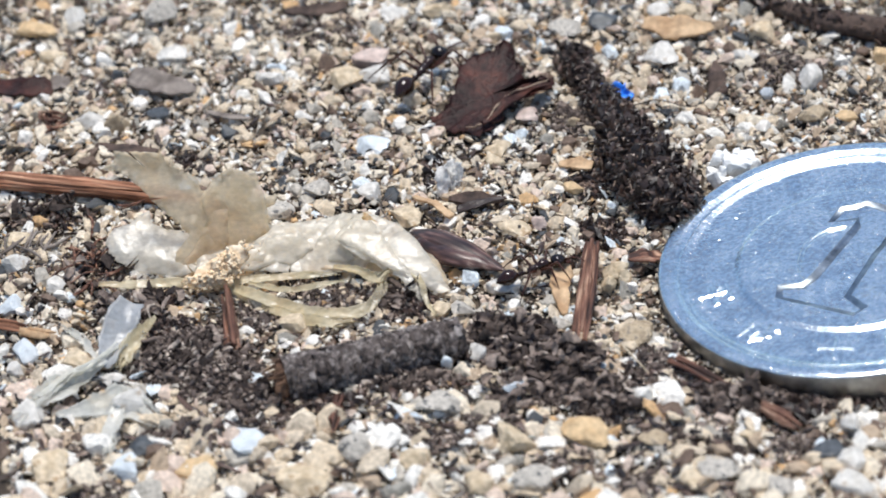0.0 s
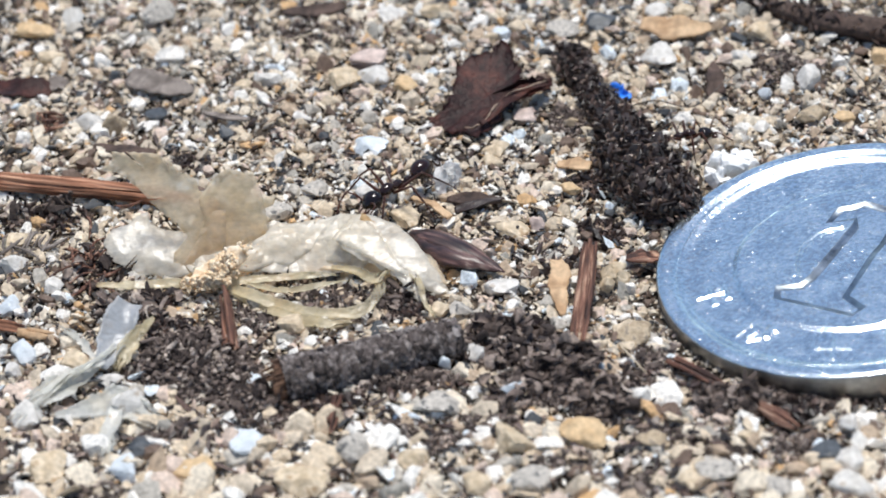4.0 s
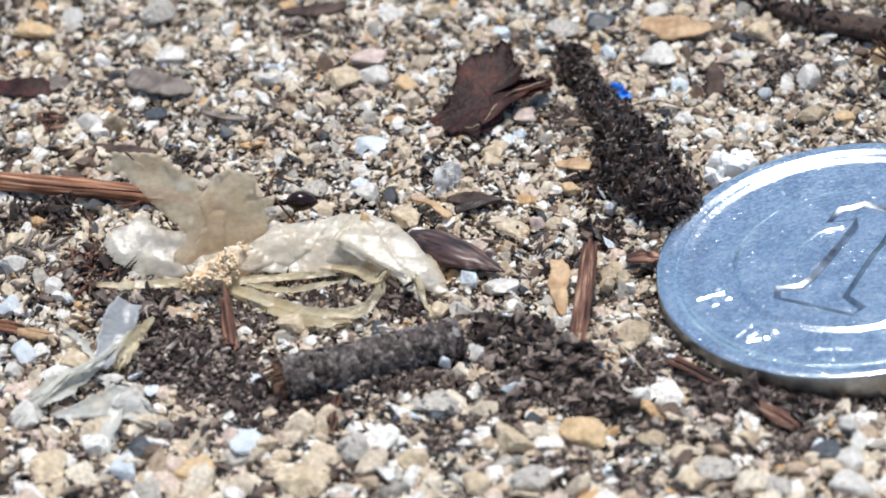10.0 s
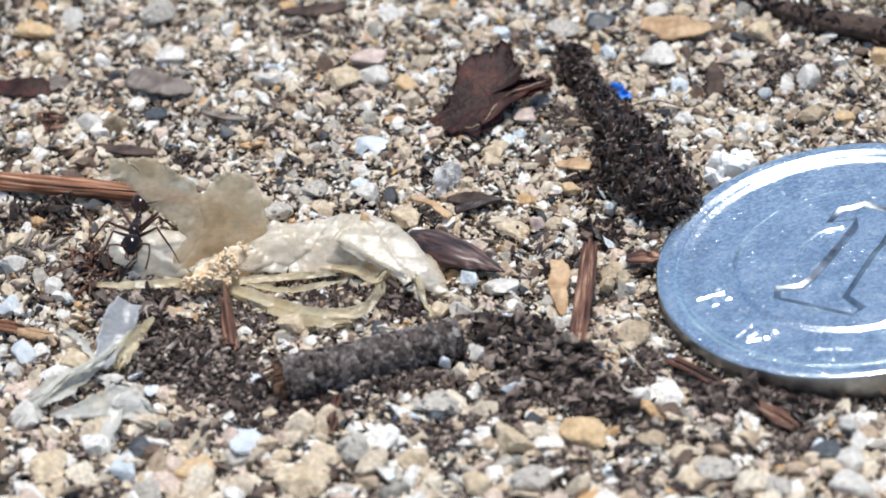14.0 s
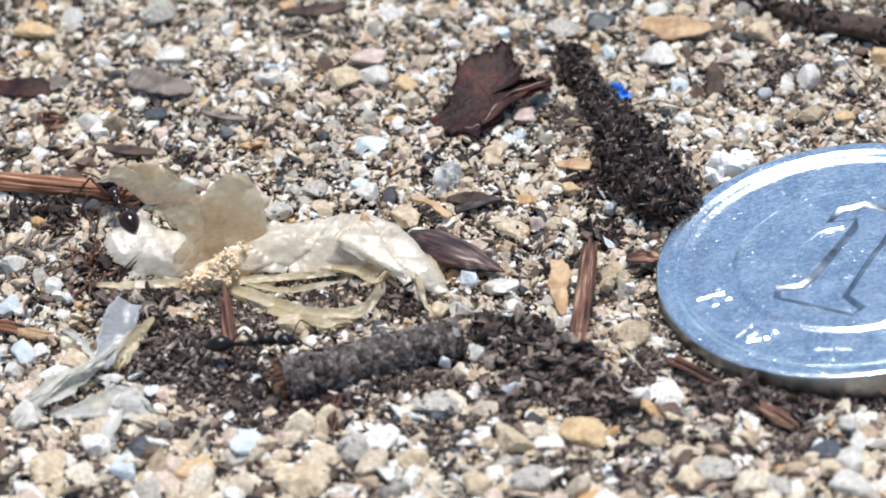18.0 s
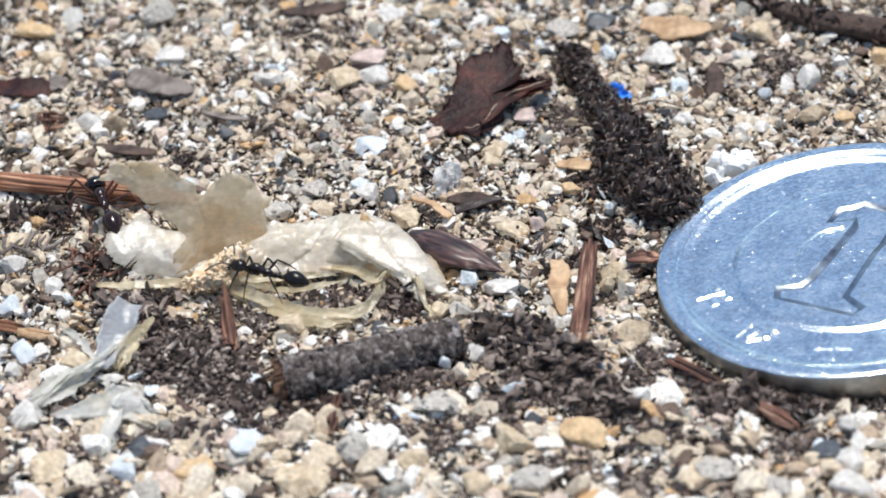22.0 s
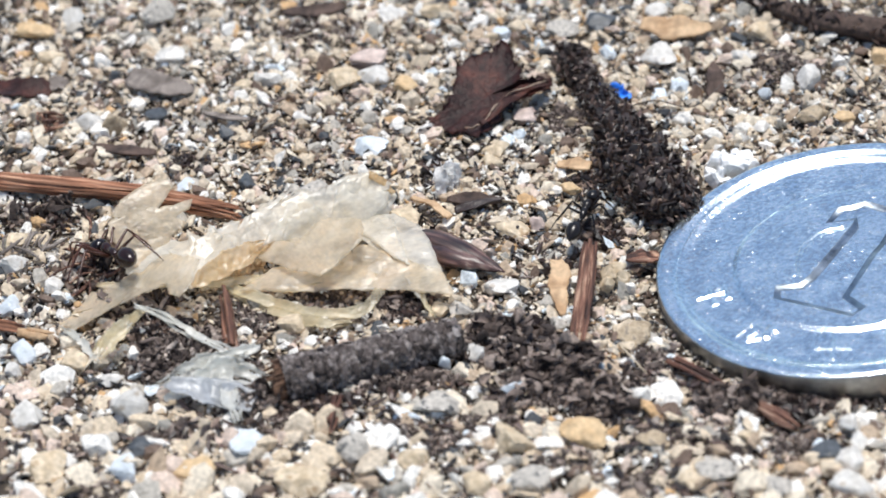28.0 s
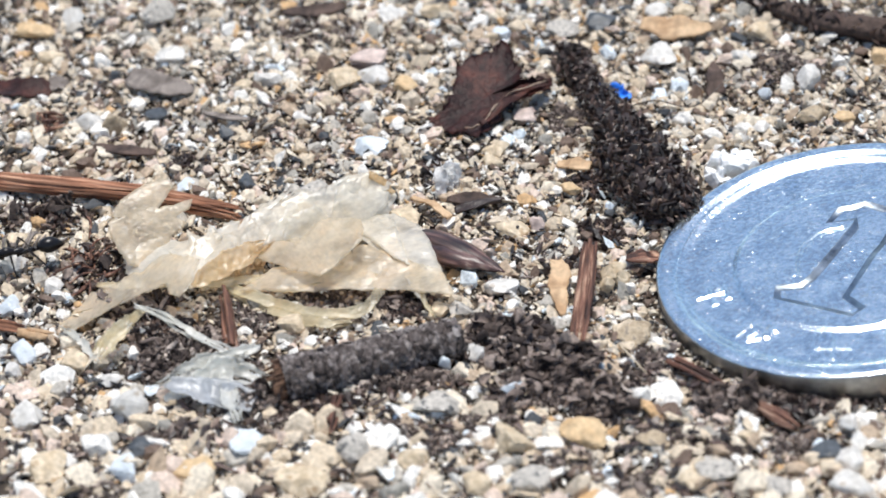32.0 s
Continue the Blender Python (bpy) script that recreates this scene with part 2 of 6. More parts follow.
def scratch(m, turns, strength=0.30):
    """Fine straight scratches in several directions, as relief and as roughness."""
    nt = m.node_tree
    b = nt.nodes["Principled BSDF"]
    last = b.inputs["Normal"].links[0].from_socket
    tc = nt.nodes.new("ShaderNodeTexCoord")
    for a in turns:
        mp = nt.nodes.new("ShaderNodeMapping")
        mp.vector_type = "TEXTURE"
        mp.inputs["Rotation"].default_value = (0, 0, radians(a))
        mp.inputs["Scale"].default_value = (26.0, 1.0, 1.0)
        nt.links.new(tc.outputs["Object"], mp.inputs["Vector"])
        n = nt.nodes.new("ShaderNodeTexNoise")
        n.inputs["Scale"].default_value, n.inputs["Detail"].default_value = 11000.0, 2.0
        nt.links.new(mp.outputs[0], n.inputs["Vector"])
        r = ramp(nt, [(0.60, (0, 0, 0)), (0.70, (1, 1, 1))])
        nt.links.new(n.outputs["Fac"], r.inputs["Fac"])
        bp = nt.nodes.new("ShaderNodeBump")
        bp.inputs["Strength"].default_value, bp.inputs["Distance"].default_value = strength, 0.02 * MM
        nt.links.new(r.outputs["Color"], bp.inputs["Height"])
        nt.links.new(last, bp.inputs["Normal"])
        last = bp.outputs[0]
    # shallow handling dents
    n = nt.nodes.new("ShaderNodeTexNoise")
    n.inputs["Scale"].default_value, n.inputs["Detail"].default_value = 480.0, 4.0
    nt.links.new(tc.outputs["Object"], n.inputs["Vector"])
    bp = nt.nodes.new("ShaderNodeBump")
    bp.inputs["Strength"].default_value, bp.inputs["Distance"].default_value = 0.4, 0.034 * MM
    nt.links.new(n.outputs["Fac"], bp.inputs["Height"])
    nt.links.new(last, bp.inputs["Normal"])
    nt.links.new(bp.outputs[0], b.inputs["Normal"])


scratch(M_COIN, (22, -38, 64, 12), 0.28)
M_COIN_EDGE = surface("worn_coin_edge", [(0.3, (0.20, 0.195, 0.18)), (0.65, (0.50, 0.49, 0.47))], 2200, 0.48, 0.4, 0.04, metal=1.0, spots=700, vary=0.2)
M_ANT = surface("shiny_black_chitin", [(0.3, (0.005, 0.003, 0.003)), (0.65, (0.014, 0.007, 0.005))], 6000, 0.13, 0.2, 0.006)
M_ANT_BROWN = surface("dark_brown_chitin", [(0.3, (0.009, 0.004, 0.003)), (0.65, (0.030, 0.011, 0.007))], 6000, 0.17, 0.3, 0.010)
M_ANT_RED = surface("red_brown_chitin", [(0.3, (0.030, 0.010, 0.006)), (0.65, (0.090, 0.030, 0.017))], 6000, 0.3, 0.4, 0.012)
M_ANT_DULL = surface("dull_black_chitin", [(0.3, (0.005, 0.004, 0.004)), (0.65, (0.013, 0.009, 0.008))], 6000, 0.28, 0.4, 0.012, sheen=0.4)


# ---- shaping tools (millimetres) ----
def smooth_rows(rows, n):
    """Catmull-Rom through rows of any length, n samples."""
    a = np.array(rows, float)
    if len(a) == 2:
        t = np.linspace(0, 1, n)[:, None]
        return a[0] * (1 - t) + a[1] * t
    p = np.vstack([2 * a[0] - a[1], a, 2 * a[-1] - a[-2]])
    out = []
    for s in np.linspace(0, len(a) - 1 - 1e-6, n):
        i = int(s)
        u = s - i
        p0, p1, p2, p3 = p[i], p[i + 1], p[i + 2], p[i + 3]
        out.append(0.5 * (2 * p1 + (p2 - p0) * u + (2 * p0 - 5 * p1 + 4 * p2 - p3) * u * u + (3 * p1 - p0 - 3 * p2 + p3) * u ** 3))
    return np.array(out)


def unit(v):
    v = np.asarray(v, float)
    return v / (np.linalg.norm(v) + 1e-12)


def ball(level):
    bm = bmesh.new()
    bmesh.ops.create_icosphere(bm, subdivisions=level, radius=1.0)
    bm.verts.ensure_lookup_table()
    v = np.array([p.co[:] for p in bm.verts])
    f = np.array([[q.index for q in g.verts] for g in bm.faces])
    bm.free()
    return v, f


BALL1, BALL2, BALL3 = ball(1), ball(2), ball(3)


class Shape:
    """Vertices and faces that grow piece by piece."""

    def __init__(self):
        self.v, self.f, self.n = [], [], 0

    def add(self, v, f):
        self.v.append(np.asarray(v, float))
        self.f.extend([[i + self.n for i in g] for g in (f.tolist() if hasattr(f, "tolist") else f)])
        self.n += len(v)
        return self

    def points(self):
        return np.vstack(self.v)


def spin(rng):
    q = rng.normal(size=4)
    q /= np.linalg.norm(q)
    w, x, y, z = q
    return np.array([[1 - 2 * (y * y + z * z), 2 * (x * y - z * w), 2 * (x * z + y * w)],
                     [2 * (x * y + z * w), 1 - 2 * (x * x + z * z), 2 * (y * z - x * w)],
                     [2 * (x * z - y * w), 2 * (y * z + x * w), 1 - 2 * (x * x + y * y)]])


def stone_points(rng, base, cuts=7, rough=0.05):
    """A broken grain: a ball cut by random planes."""
    v = base.copy()
    for _ in range(cuts):
        n = unit(rng.normal(size=3))
        d = rng.uniform(0.40, 0.78)
        h = v @ n
        over = h > d
        v[over] *= (d / h[over])[:, None]
    return v + rng.normal(size=v.shape) * rough * 0.5


def tube(shape, rows, seg=8, rough=0.0, seed=1, flat=1.0, groove=0.0, grooves=6):
    """A tube along rows of (x, y, z, radius), closed at its ends."""
    r = smooth_rows(rows, max(len(rows) * 5, 6)) if len(rows) > 2 else smooth_rows(rows, 6)
    rng = np.random.default_rng(seed)
    p, rad = r[:, :3], np.maximum(r[:, 3], 1e-3)
    t = np.gradient(p, axis=0)
    side = np.cross(t[0], (0, 0, 1.0))
    side = unit(side if np.linalg.norm(side) > 1e-6 else (1, 0, 0))
    vs = []
    th = np.linspace(0, 2 * math.pi, seg, endpoint=False)
    ridge = 1 + groove * np.cos(th * grooves) + rough * 0.6 * rng.normal(size=seg)
    for i in range(len(p)):
        ti = unit(t[i])
        side = unit(side - ti * (side @ ti))
        up = np.cross(side, ti)
        k = rad[i] * ridge * (1 + rough * rng.normal(size=seg))
        vs.append(p[i] + (np.cos(th) * k)[:, None] * side + (np.sin(th) * k * flat)[:, None] * up)
    v = np.vstack(vs + [p[:1], p[-1:]])
    n = len(p)
    f = [[i * seg + j, i * seg + (j + 1) % seg, (i + 1) * seg + (j + 1) % seg, (i + 1) * seg + j] for i in range(n - 1) for j in range(seg)]
    f += [[n * seg, (j + 1) % seg, j] for j in range(seg)]
    f += [[n * seg + 1, (n - 1) * seg + j, (n - 1) * seg + (j + 1) % seg] for j in range(seg)]
    return shape.add(v, f)


def blob(shape, c, r, level=2, rough=0.0, seed=1, turn=None):
    v, f = (BALL1, BALL2, BALL3)[level - 1]
    rng = np.random.default_rng(seed)
    v = v * (1 + rough * rng.normal(size=(len(v), 1)))
    v = v * np.array(r)
    if turn is not None:
        v = v @ np.array(turn).T
    return shape.add(v + np.array(c), f)


def sheet(shape, rows, normal, thick=0.04, curl=0.0, rag=0.08, crumple=0.08, seed=1, nu=30, nv=9, tip=0.0, split=0):
    """A thin curled membrane along rows of (x, y, z, half width); ragged edges, two faces and a rim. split: slits cut from the far end."""
    rng = np.random.default_rng(seed)
    r = smooth_rows(rows, nu)
    p, hw = r[:, :3], np.maximum(r[:, 3], 0.02)
    t = np.gradient(p, axis=0)
    normal = unit(normal)
    s = np.linspace(-1, 1, nv)
    worn = rng.normal(size=(nu + 4, 2))
    worn = (worn[:-4] + 2 * worn[1:-3] + 3 * worn[2:-2] + 2 * worn[3:-1] + worn[4:]) / 5.0
    edge = 1 + rag * (0.5 * worn + 0.5 * rng.normal(size=(nu, 2))) + rag * 0.8 * np.sin(np.arange(nu)[:, None] * rng.uniform(0.25, 0.6, 2) + rng.uniform(0, 6, 2))
    ends = rng.normal(size=nv) * tip
    folds = [(unit(rng.normal(size=3)) * f, rng.random(), w) for f, w in ((0.16, 2.6), (0.27, 1.6), (0.5, 0.8), (0.9, 0.5), (1.4, 0.36), (2.1, 0.22))]  # sharp creases in random directions
    top = np.zeros((nu, nv, 3))
    for i in range(nu):
        ti = unit(t[i])
        a = unit(np.cross(normal, ti))
        nn = unit(np.cross(ti, a))
        for j in range(nv):
            e = edge[i, 0] if s[j] < 0 else edge[i, 1]
            q = p[i] + a * s[j] * hw[i] * e + nn * curl * hw[i] * (s[j] ** 2 - 0.4)
            q = q + ti * ends[j] * (i / (nu - 1)) ** 4
            nz = sum(w * (2 * abs(((q @ k + o) % 1.0) - 0.5) - 0.5) for k, o, w in folds) + 0.35 * noise.noise(Vector(q * 1.1 + seed))
            top[i, j] = q + nn * crumple * nz
    low = top - normal * thick
    v = np.vstack([top.reshape(-1, 3), low.reshape(-1, 3)])
    k = nu * nv
    gone = set()
    for m in range(split):
        j = 1 + int((m + 0.5) * (nv - 2) / split)
        for i in range(nu - 1 - int(rng.integers(4, max(5, nu // 3))), nu - 1):
            gone.add((i, min(j, nv - 2)))
    cells = [(i, j) for i in range(nu - 1) for j in range(nv - 1) if (i, j) not in gone]
    inside = set(cells)
    f = []
    for i, j in cells:
        a, b, c, d = i * nv + j, i * nv + j + 1, (i + 1) * nv + j + 1, (i + 1) * nv + j
        f += [[a, b, c, d], [a + k, d + k, c + k, b + k]]
        for o, e0, e1 in (((i - 1, j), a, b), ((i, j + 1), b, c), ((i + 1, j), c, d), ((i, j - 1), d, a)):
            if o not in inside:
                f.append([e0, e0 + k, e1 + k, e1])
    return shape.add(v, f)


def torn(outline, rag=0.07, crumple=0.16, bend=(0.0, 0.0), tears=4, seed=1, step=0.24, thick=0.03):
    """A torn flat membrane in its own plane (x right, y up, z out): ragged outline, short tears, sharp creases, two faces and a rim."""
    rng = np.random.default_rng(seed)
    o = np.array(outline, float)
    edge = []
    for p, q in zip(o, np.roll(o, -1, axis=0)):
        d = q - p
        out = np.array((d[1], -d[0])) / (np.linalg.norm(d) + 1e-9)
        for w in np.linspace(0, 1, max(2, int(np.linalg.norm(d) / 0.2)) + 1)[:-1]:
            c = p + d * w
            edge.append(c + out * rag * (1.1 * noise.noise(Vector((c[0] * 1.3, c[1] * 1.3, seed))) + 1.3 * noise.noise(Vector((c[0] * 4.0, c[1] * 4.0, seed + 9)))))
    edge = np.array(edge)
    mid = o.mean(axis=0)
    for at in sorted(rng.choice(np.arange(2, len(edge) - 2), tears, replace=False), reverse=True):
        p = edge[at]
        along = unit(edge[at + 1] - edge[at - 1]) * rng.uniform(0.05, 0.12)
        deep = p + (mid - p) * rng.uniform(0.15, 0.45) + rng.normal(size=2) * 0.15
        edge = np.vstack([edge[:at], [p - along, deep, p + along], edge[at + 1:]])
    # points inside, on a jittered grid
    lo, hi = edge.min(axis=0), edge.max(axis=0)
    gx, gy = np.meshgrid(np.arange(lo[0], hi[0], step), np.arange(lo[1], hi[1], step))
    g = np.stack([gx.ravel(), gy.ravel()], axis=1) + rng.uniform(-0.35, 0.35, (gx.size, 2)) * step
    inside = np.zeros(len(g), bool)
    for a, b in zip(edge, np.roll(edge, -1, axis=0)):
        cross = (a[1] > g[:, 1]) != (b[1] > g[:, 1])
        inside ^= cross & (g[:, 0] < (b[0] - a[0]) * (g[:, 1] - a[1]) / (b[1] - a[1] + 1e-12) + a[0])
    far = np.min(np.linalg.norm(g[:, None] - edge[None], axis=2), axis=1) > step * 0.45
    pts = np.vstack([edge, g[inside & far]])
    n = len(edge)
    co, _, tris, _, _, _ = delaunay_2d_cdt([Vector(p) for p in pts], [], [list(range(n))], 1, 1e-6)
    xy = np.array([c[:] for c in co])
    folds = [(unit(rng.normal(size=2)) * f, rng.random(), w) for f, w in ((0.14, 2.4), (0.24, 1.5), (0.45, 0.8), (0.8, 0.5), (1.3, 0.30))]
    z = sum(w * (2 * np.abs(((xy @ k + c) % 1.0) - 0.5) - 0.5) for k, c, w in folds)
    z = crumple * (z + np.array([0.5 * noise.noise(Vector((x * 0.9, y * 0.9, seed))) + 0.25 * noise.noise(Vector((x * 2.6, y * 2.6, seed))) for x, y in xy]))
    z = z + bend[0] * (xy[:, 0] - mid[0]) ** 2 + bend[1] * (xy[:, 1] - mid[1]) ** 2
    k = len(xy)
    v = np.vstack([np.c_[xy, z], np.c_[xy, z - thick]])
    f, sides = [], {}
    for t in tris:
        f += [list(t), [i + k for i in reversed(t)]]
        for a, b in zip(t, [*t[1:], t[0]]):
            if (b, a) in sides:
                del sides[(b, a)]
            else:
                sides[(a, b)] = 1
    f += [[b, a, a + k, b + k] for a, b in sides]
    return Shape().add(v, f)


def mesh_of(name, shape, material, origin=(0, 0, 0), smooth=True):
    me = bpy.data.meshes.new(name)
    v = (shape.points() - np.array(origin, float)) * MM
    me.from_pydata(v.tolist(), [], shape.f)
    me.materials.append(material)
    me.polygons.foreach_set("use_smooth", [smooth] * len(me.polygons))
    me.update()
    return me


def spot_of(ob):
    """World place of a thing or part, in millimetres."""
    p = np.zeros(3)
    while ob:
        p = p + np.array(ob.location) / MM
        ob = ob.parent
    return p


def thing(name, shape, material, label, category, origin, group="", kind="", smooth=True):
    ob = new(name, mesh_of(name, shape, material, origin, smooth))
    ob.location = [c * MM for c in origin]
    return tagged(ob, label, category, group, kind)


def holder(name, label, category, origin, group=""):
    ob = new(name)
    ob.empty_display_size = 0.001
    ob.location = [c * MM for c in origin]
    return tagged(ob, label, category, group)


def part(name, shape, material, parent, label="", origin=None, kind="", smooth=True):
    """One mesh under a thing or under a part; the shape is given in world millimetres."""
    base = spot_of(parent)
    origin = base if origin is None else np.array(origin, float)
    ob = new(name, mesh_of(name, shape, material, origin, smooth))
    ob.parent = parent
    ob.location = (origin - base) * MM
    return tagged(ob, label, kind=kind)


def grained(name, shape, material, parent, along, label="", smooth=True):
    """A part whose own x axis runs along the wood, so that its grain does too."""
    d = unit(along)
    side_way = unit(np.cross((0, 0, 1), d))
    turn = np.stack([d, side_way, np.cross(d, side_way)], axis=1)
    base = spot_of(parent)
    me = bpy.data.meshes.new(name)
    me.from_pydata((((shape.points() - base) @ turn) * MM).tolist(), [], shape.f)
    me.materials.append(material)
    me.polygons.foreach_set("use_smooth", [smooth] * len(me.polygons))
    ob = new(name, me)
    ob.parent = parent
    ob.matrix_basis = Matrix(turn.tolist()).to_4x4()
    return tagged(ob, label)


# ---- ground: one sheet, fine where the camera looks, out to the horizon ----
def swell(x, y):
    """Height of the sandy ground, in millimetres."""
    near = math.exp(-(x * x + y * y) / 9000.0)
    return near * (0.28 * noise.noise(Vector((x * 0.16, y * 0.16, 0))) + 0.16 * noise.noise(Vector((x * 0.5, y * 0.5, 3)))) - 0.25


def build_ground():
    inner = np.arange(-40, 40.01, 0.5)
    outer = 40 * np.power(1.6, np.arange(1, 24))
    ax = np.concatenate([-outer[::-1], inner, outer])
    n = len(ax)
    v = [(x, y, swell(x, y) + (0.10 * noise.noise(Vector((x * 1.9, y * 1.9, 7))) if abs(x) < 41 and abs(y) < 41 else 0)) for y in ax for x in ax]
    f = [[j * n + i, j * n + i + 1, (j + 1) * n + i + 1, (j + 1) * n + i] for j in range(n - 1) for i in range(n - 1)]
    thing("ground", Shape().add(v, f), M_SOIL, "bare sandy soil under loose coarse grit", "ground", (0, 0, 0), kind="structure")


build_ground()


# places where only fine grit lies: under the leaf, the wood chips, the twig
KEPT_CLEAR = [(1.65, 12.81, 2.4), (3.65, 14.62, 2.0), (15.8, -16.1, 1.7), (12.23, -12.39, 1.4), (-11.34, -4.65, 1.3), (7.05, -5.35, 1.2)]


# heaps of humus, with little grit in them
HEAPS = [(-13.2, -8.3, 3.0, 2.3), (-11.8, -9.9, 2.4, 1.8), (2.96, -8.94, 2.5, 1.8), (5.19, -11.55, 2.2, 2.4), (7.51, -13.97, 1.9, 1.6), (14.16, -14.95, 2.6, 1.1), (-3.9, -10.2, 5.2, 1.5), (-10.35, -11.9, 1.4, 1.3), (-2.3, -4.6, 1.6, 1.2)]


def shard(rng, points, flat=0.8):
    """A broken grain: the hull of a few points near a ball; its vertices and triangles."""
    bm = bmesh.new()
    for _ in range(points):
        bm.verts.new(unit(rng.normal(size=3)) * rng.uniform(0.78, 1.12) * np.array((1.0, rng.uniform(0.8, 1.0), flat)))
    hull = bmesh.ops.convex_hull(bm, input=bm.verts[:])
    bmesh.ops.delete(bm, geom=list({g for g in hull["geom_interior"] + hull["geom_unused"] if isinstance(g, bmesh.types.BMVert)}), context="VERTS")
    bmesh.ops.triangulate(bm, faces=bm.faces[:])
    bm.verts.index_update()
    v, f = np.array([p.co[:] for p in bm.verts]), np.array([[q.index for q in g.verts] for g in bm.faces])
    bm.free()
    return v, f


def half_view(y):
    """Half the width of the strip of ground that matters at a depth y."""
    return 24.0 + 0.135 * y


def build_gravel():
    """Loose grit of broken grains from sand to small pebbles, uncountable."""
    rng = np.random.default_rng(11)
    sorts = (  # count, least and greatest radius, points of a grain, lift
        (30000, 0.07, 0.15, 8, 0.20),
        (17000, 0.13, 0.27, 10, 0.20),
        (11000, 0.24, 0.44, 14, 0.14),
        (3000, 0.42, 0.66, 20, 0.06),
        (420, 0.62, 0.95, 30, -0.02),
        (240, 0.75, 1.15, 34, -0.05))
    verts, tris, n = [], [], 0
    for count, lo, hi, points, lift in sorts:
        forms = [shard(rng, points) for _ in range(36)]
        ys = rng.uniform(-27, 36 if lo < 0.6 else -9, count)
        xs = rng.uniform(-1, 1, count) * half_view(ys)
        which = rng.integers(len(forms), size=count)
        keep = np.ones(count, bool)
        if lo > 0.2:
            for a, b, c in KEPT_CLEAR:
                keep &= np.hypot(xs - a, ys - b) > c
        if lo > 0.2:
            keep &= np.hypot(xs - 20.65, ys + 5.46) > 9.8 + hi
        if lo > 0.4:
            keep &= np.hypot((xs + 4.5) / 5.4, (ys + 11.4) / 2.2) > 1
        for a, b, c, d in HEAPS:
            keep &= (np.hypot((xs - a) / c, (ys - b) / d) > rng.uniform(0.75, 1.05, count)) | (rng.random(count) < 0.10)
        r = lo + (hi - lo) * rng.random(count) ** 1.5
        size = np.stack([r, r * rng.uniform(0.6, 1.0, count), r * rng.uniform(0.5, 0.95, count)], axis=1)
        turn, lean = rng.uniform(0, 6.283, count), rng.normal(size=(count, 2)) * 0.42
        rise = rng.uniform(-0.35, 0.55, count)
        for k, (v, f) in enumerate(forms):
            for i in np.nonzero((which == k) & keep)[0]:
                ca, sa, (p, q) = math.cos(turn[i]), math.sin(turn[i]), lean[i]
                w = (v * size[i]) @ np.array([[ca, sa, p], [-sa, ca, q], [-p, -q, 1.0]])
                verts.append(w + (xs[i], ys[i], swell(xs[i], ys[i]) + lift + r[i] * rise[i]))
                tris.append(f + n)
                n += len(v)
    v, f = np.vstack(verts) * MM, np.vstack(tris)
    me = bpy.data.meshes.new("gravel")
    me.vertices.add(len(v))
    me.vertices.foreach_set("co", v.ravel())
    me.loops.add(f.size)
    me.loops.foreach_set("vertex_index", f.ravel().astype(np.int32))
    me.polygons.add(len(f))
    me.polygons.foreach_set("loop_start", np.arange(0, f.size, 3, dtype=np.int32))
    me.polygons.foreach_set("use_smooth", np.zeros(len(f), bool))
    me.update(calc_edges=True)
    me.materials.append(M_GRAVEL)
    tagged(new("gravel", me), "loose coarse grit of cream, white, grey and dark grains", "gravel", kind="stuff")


build_gravel()


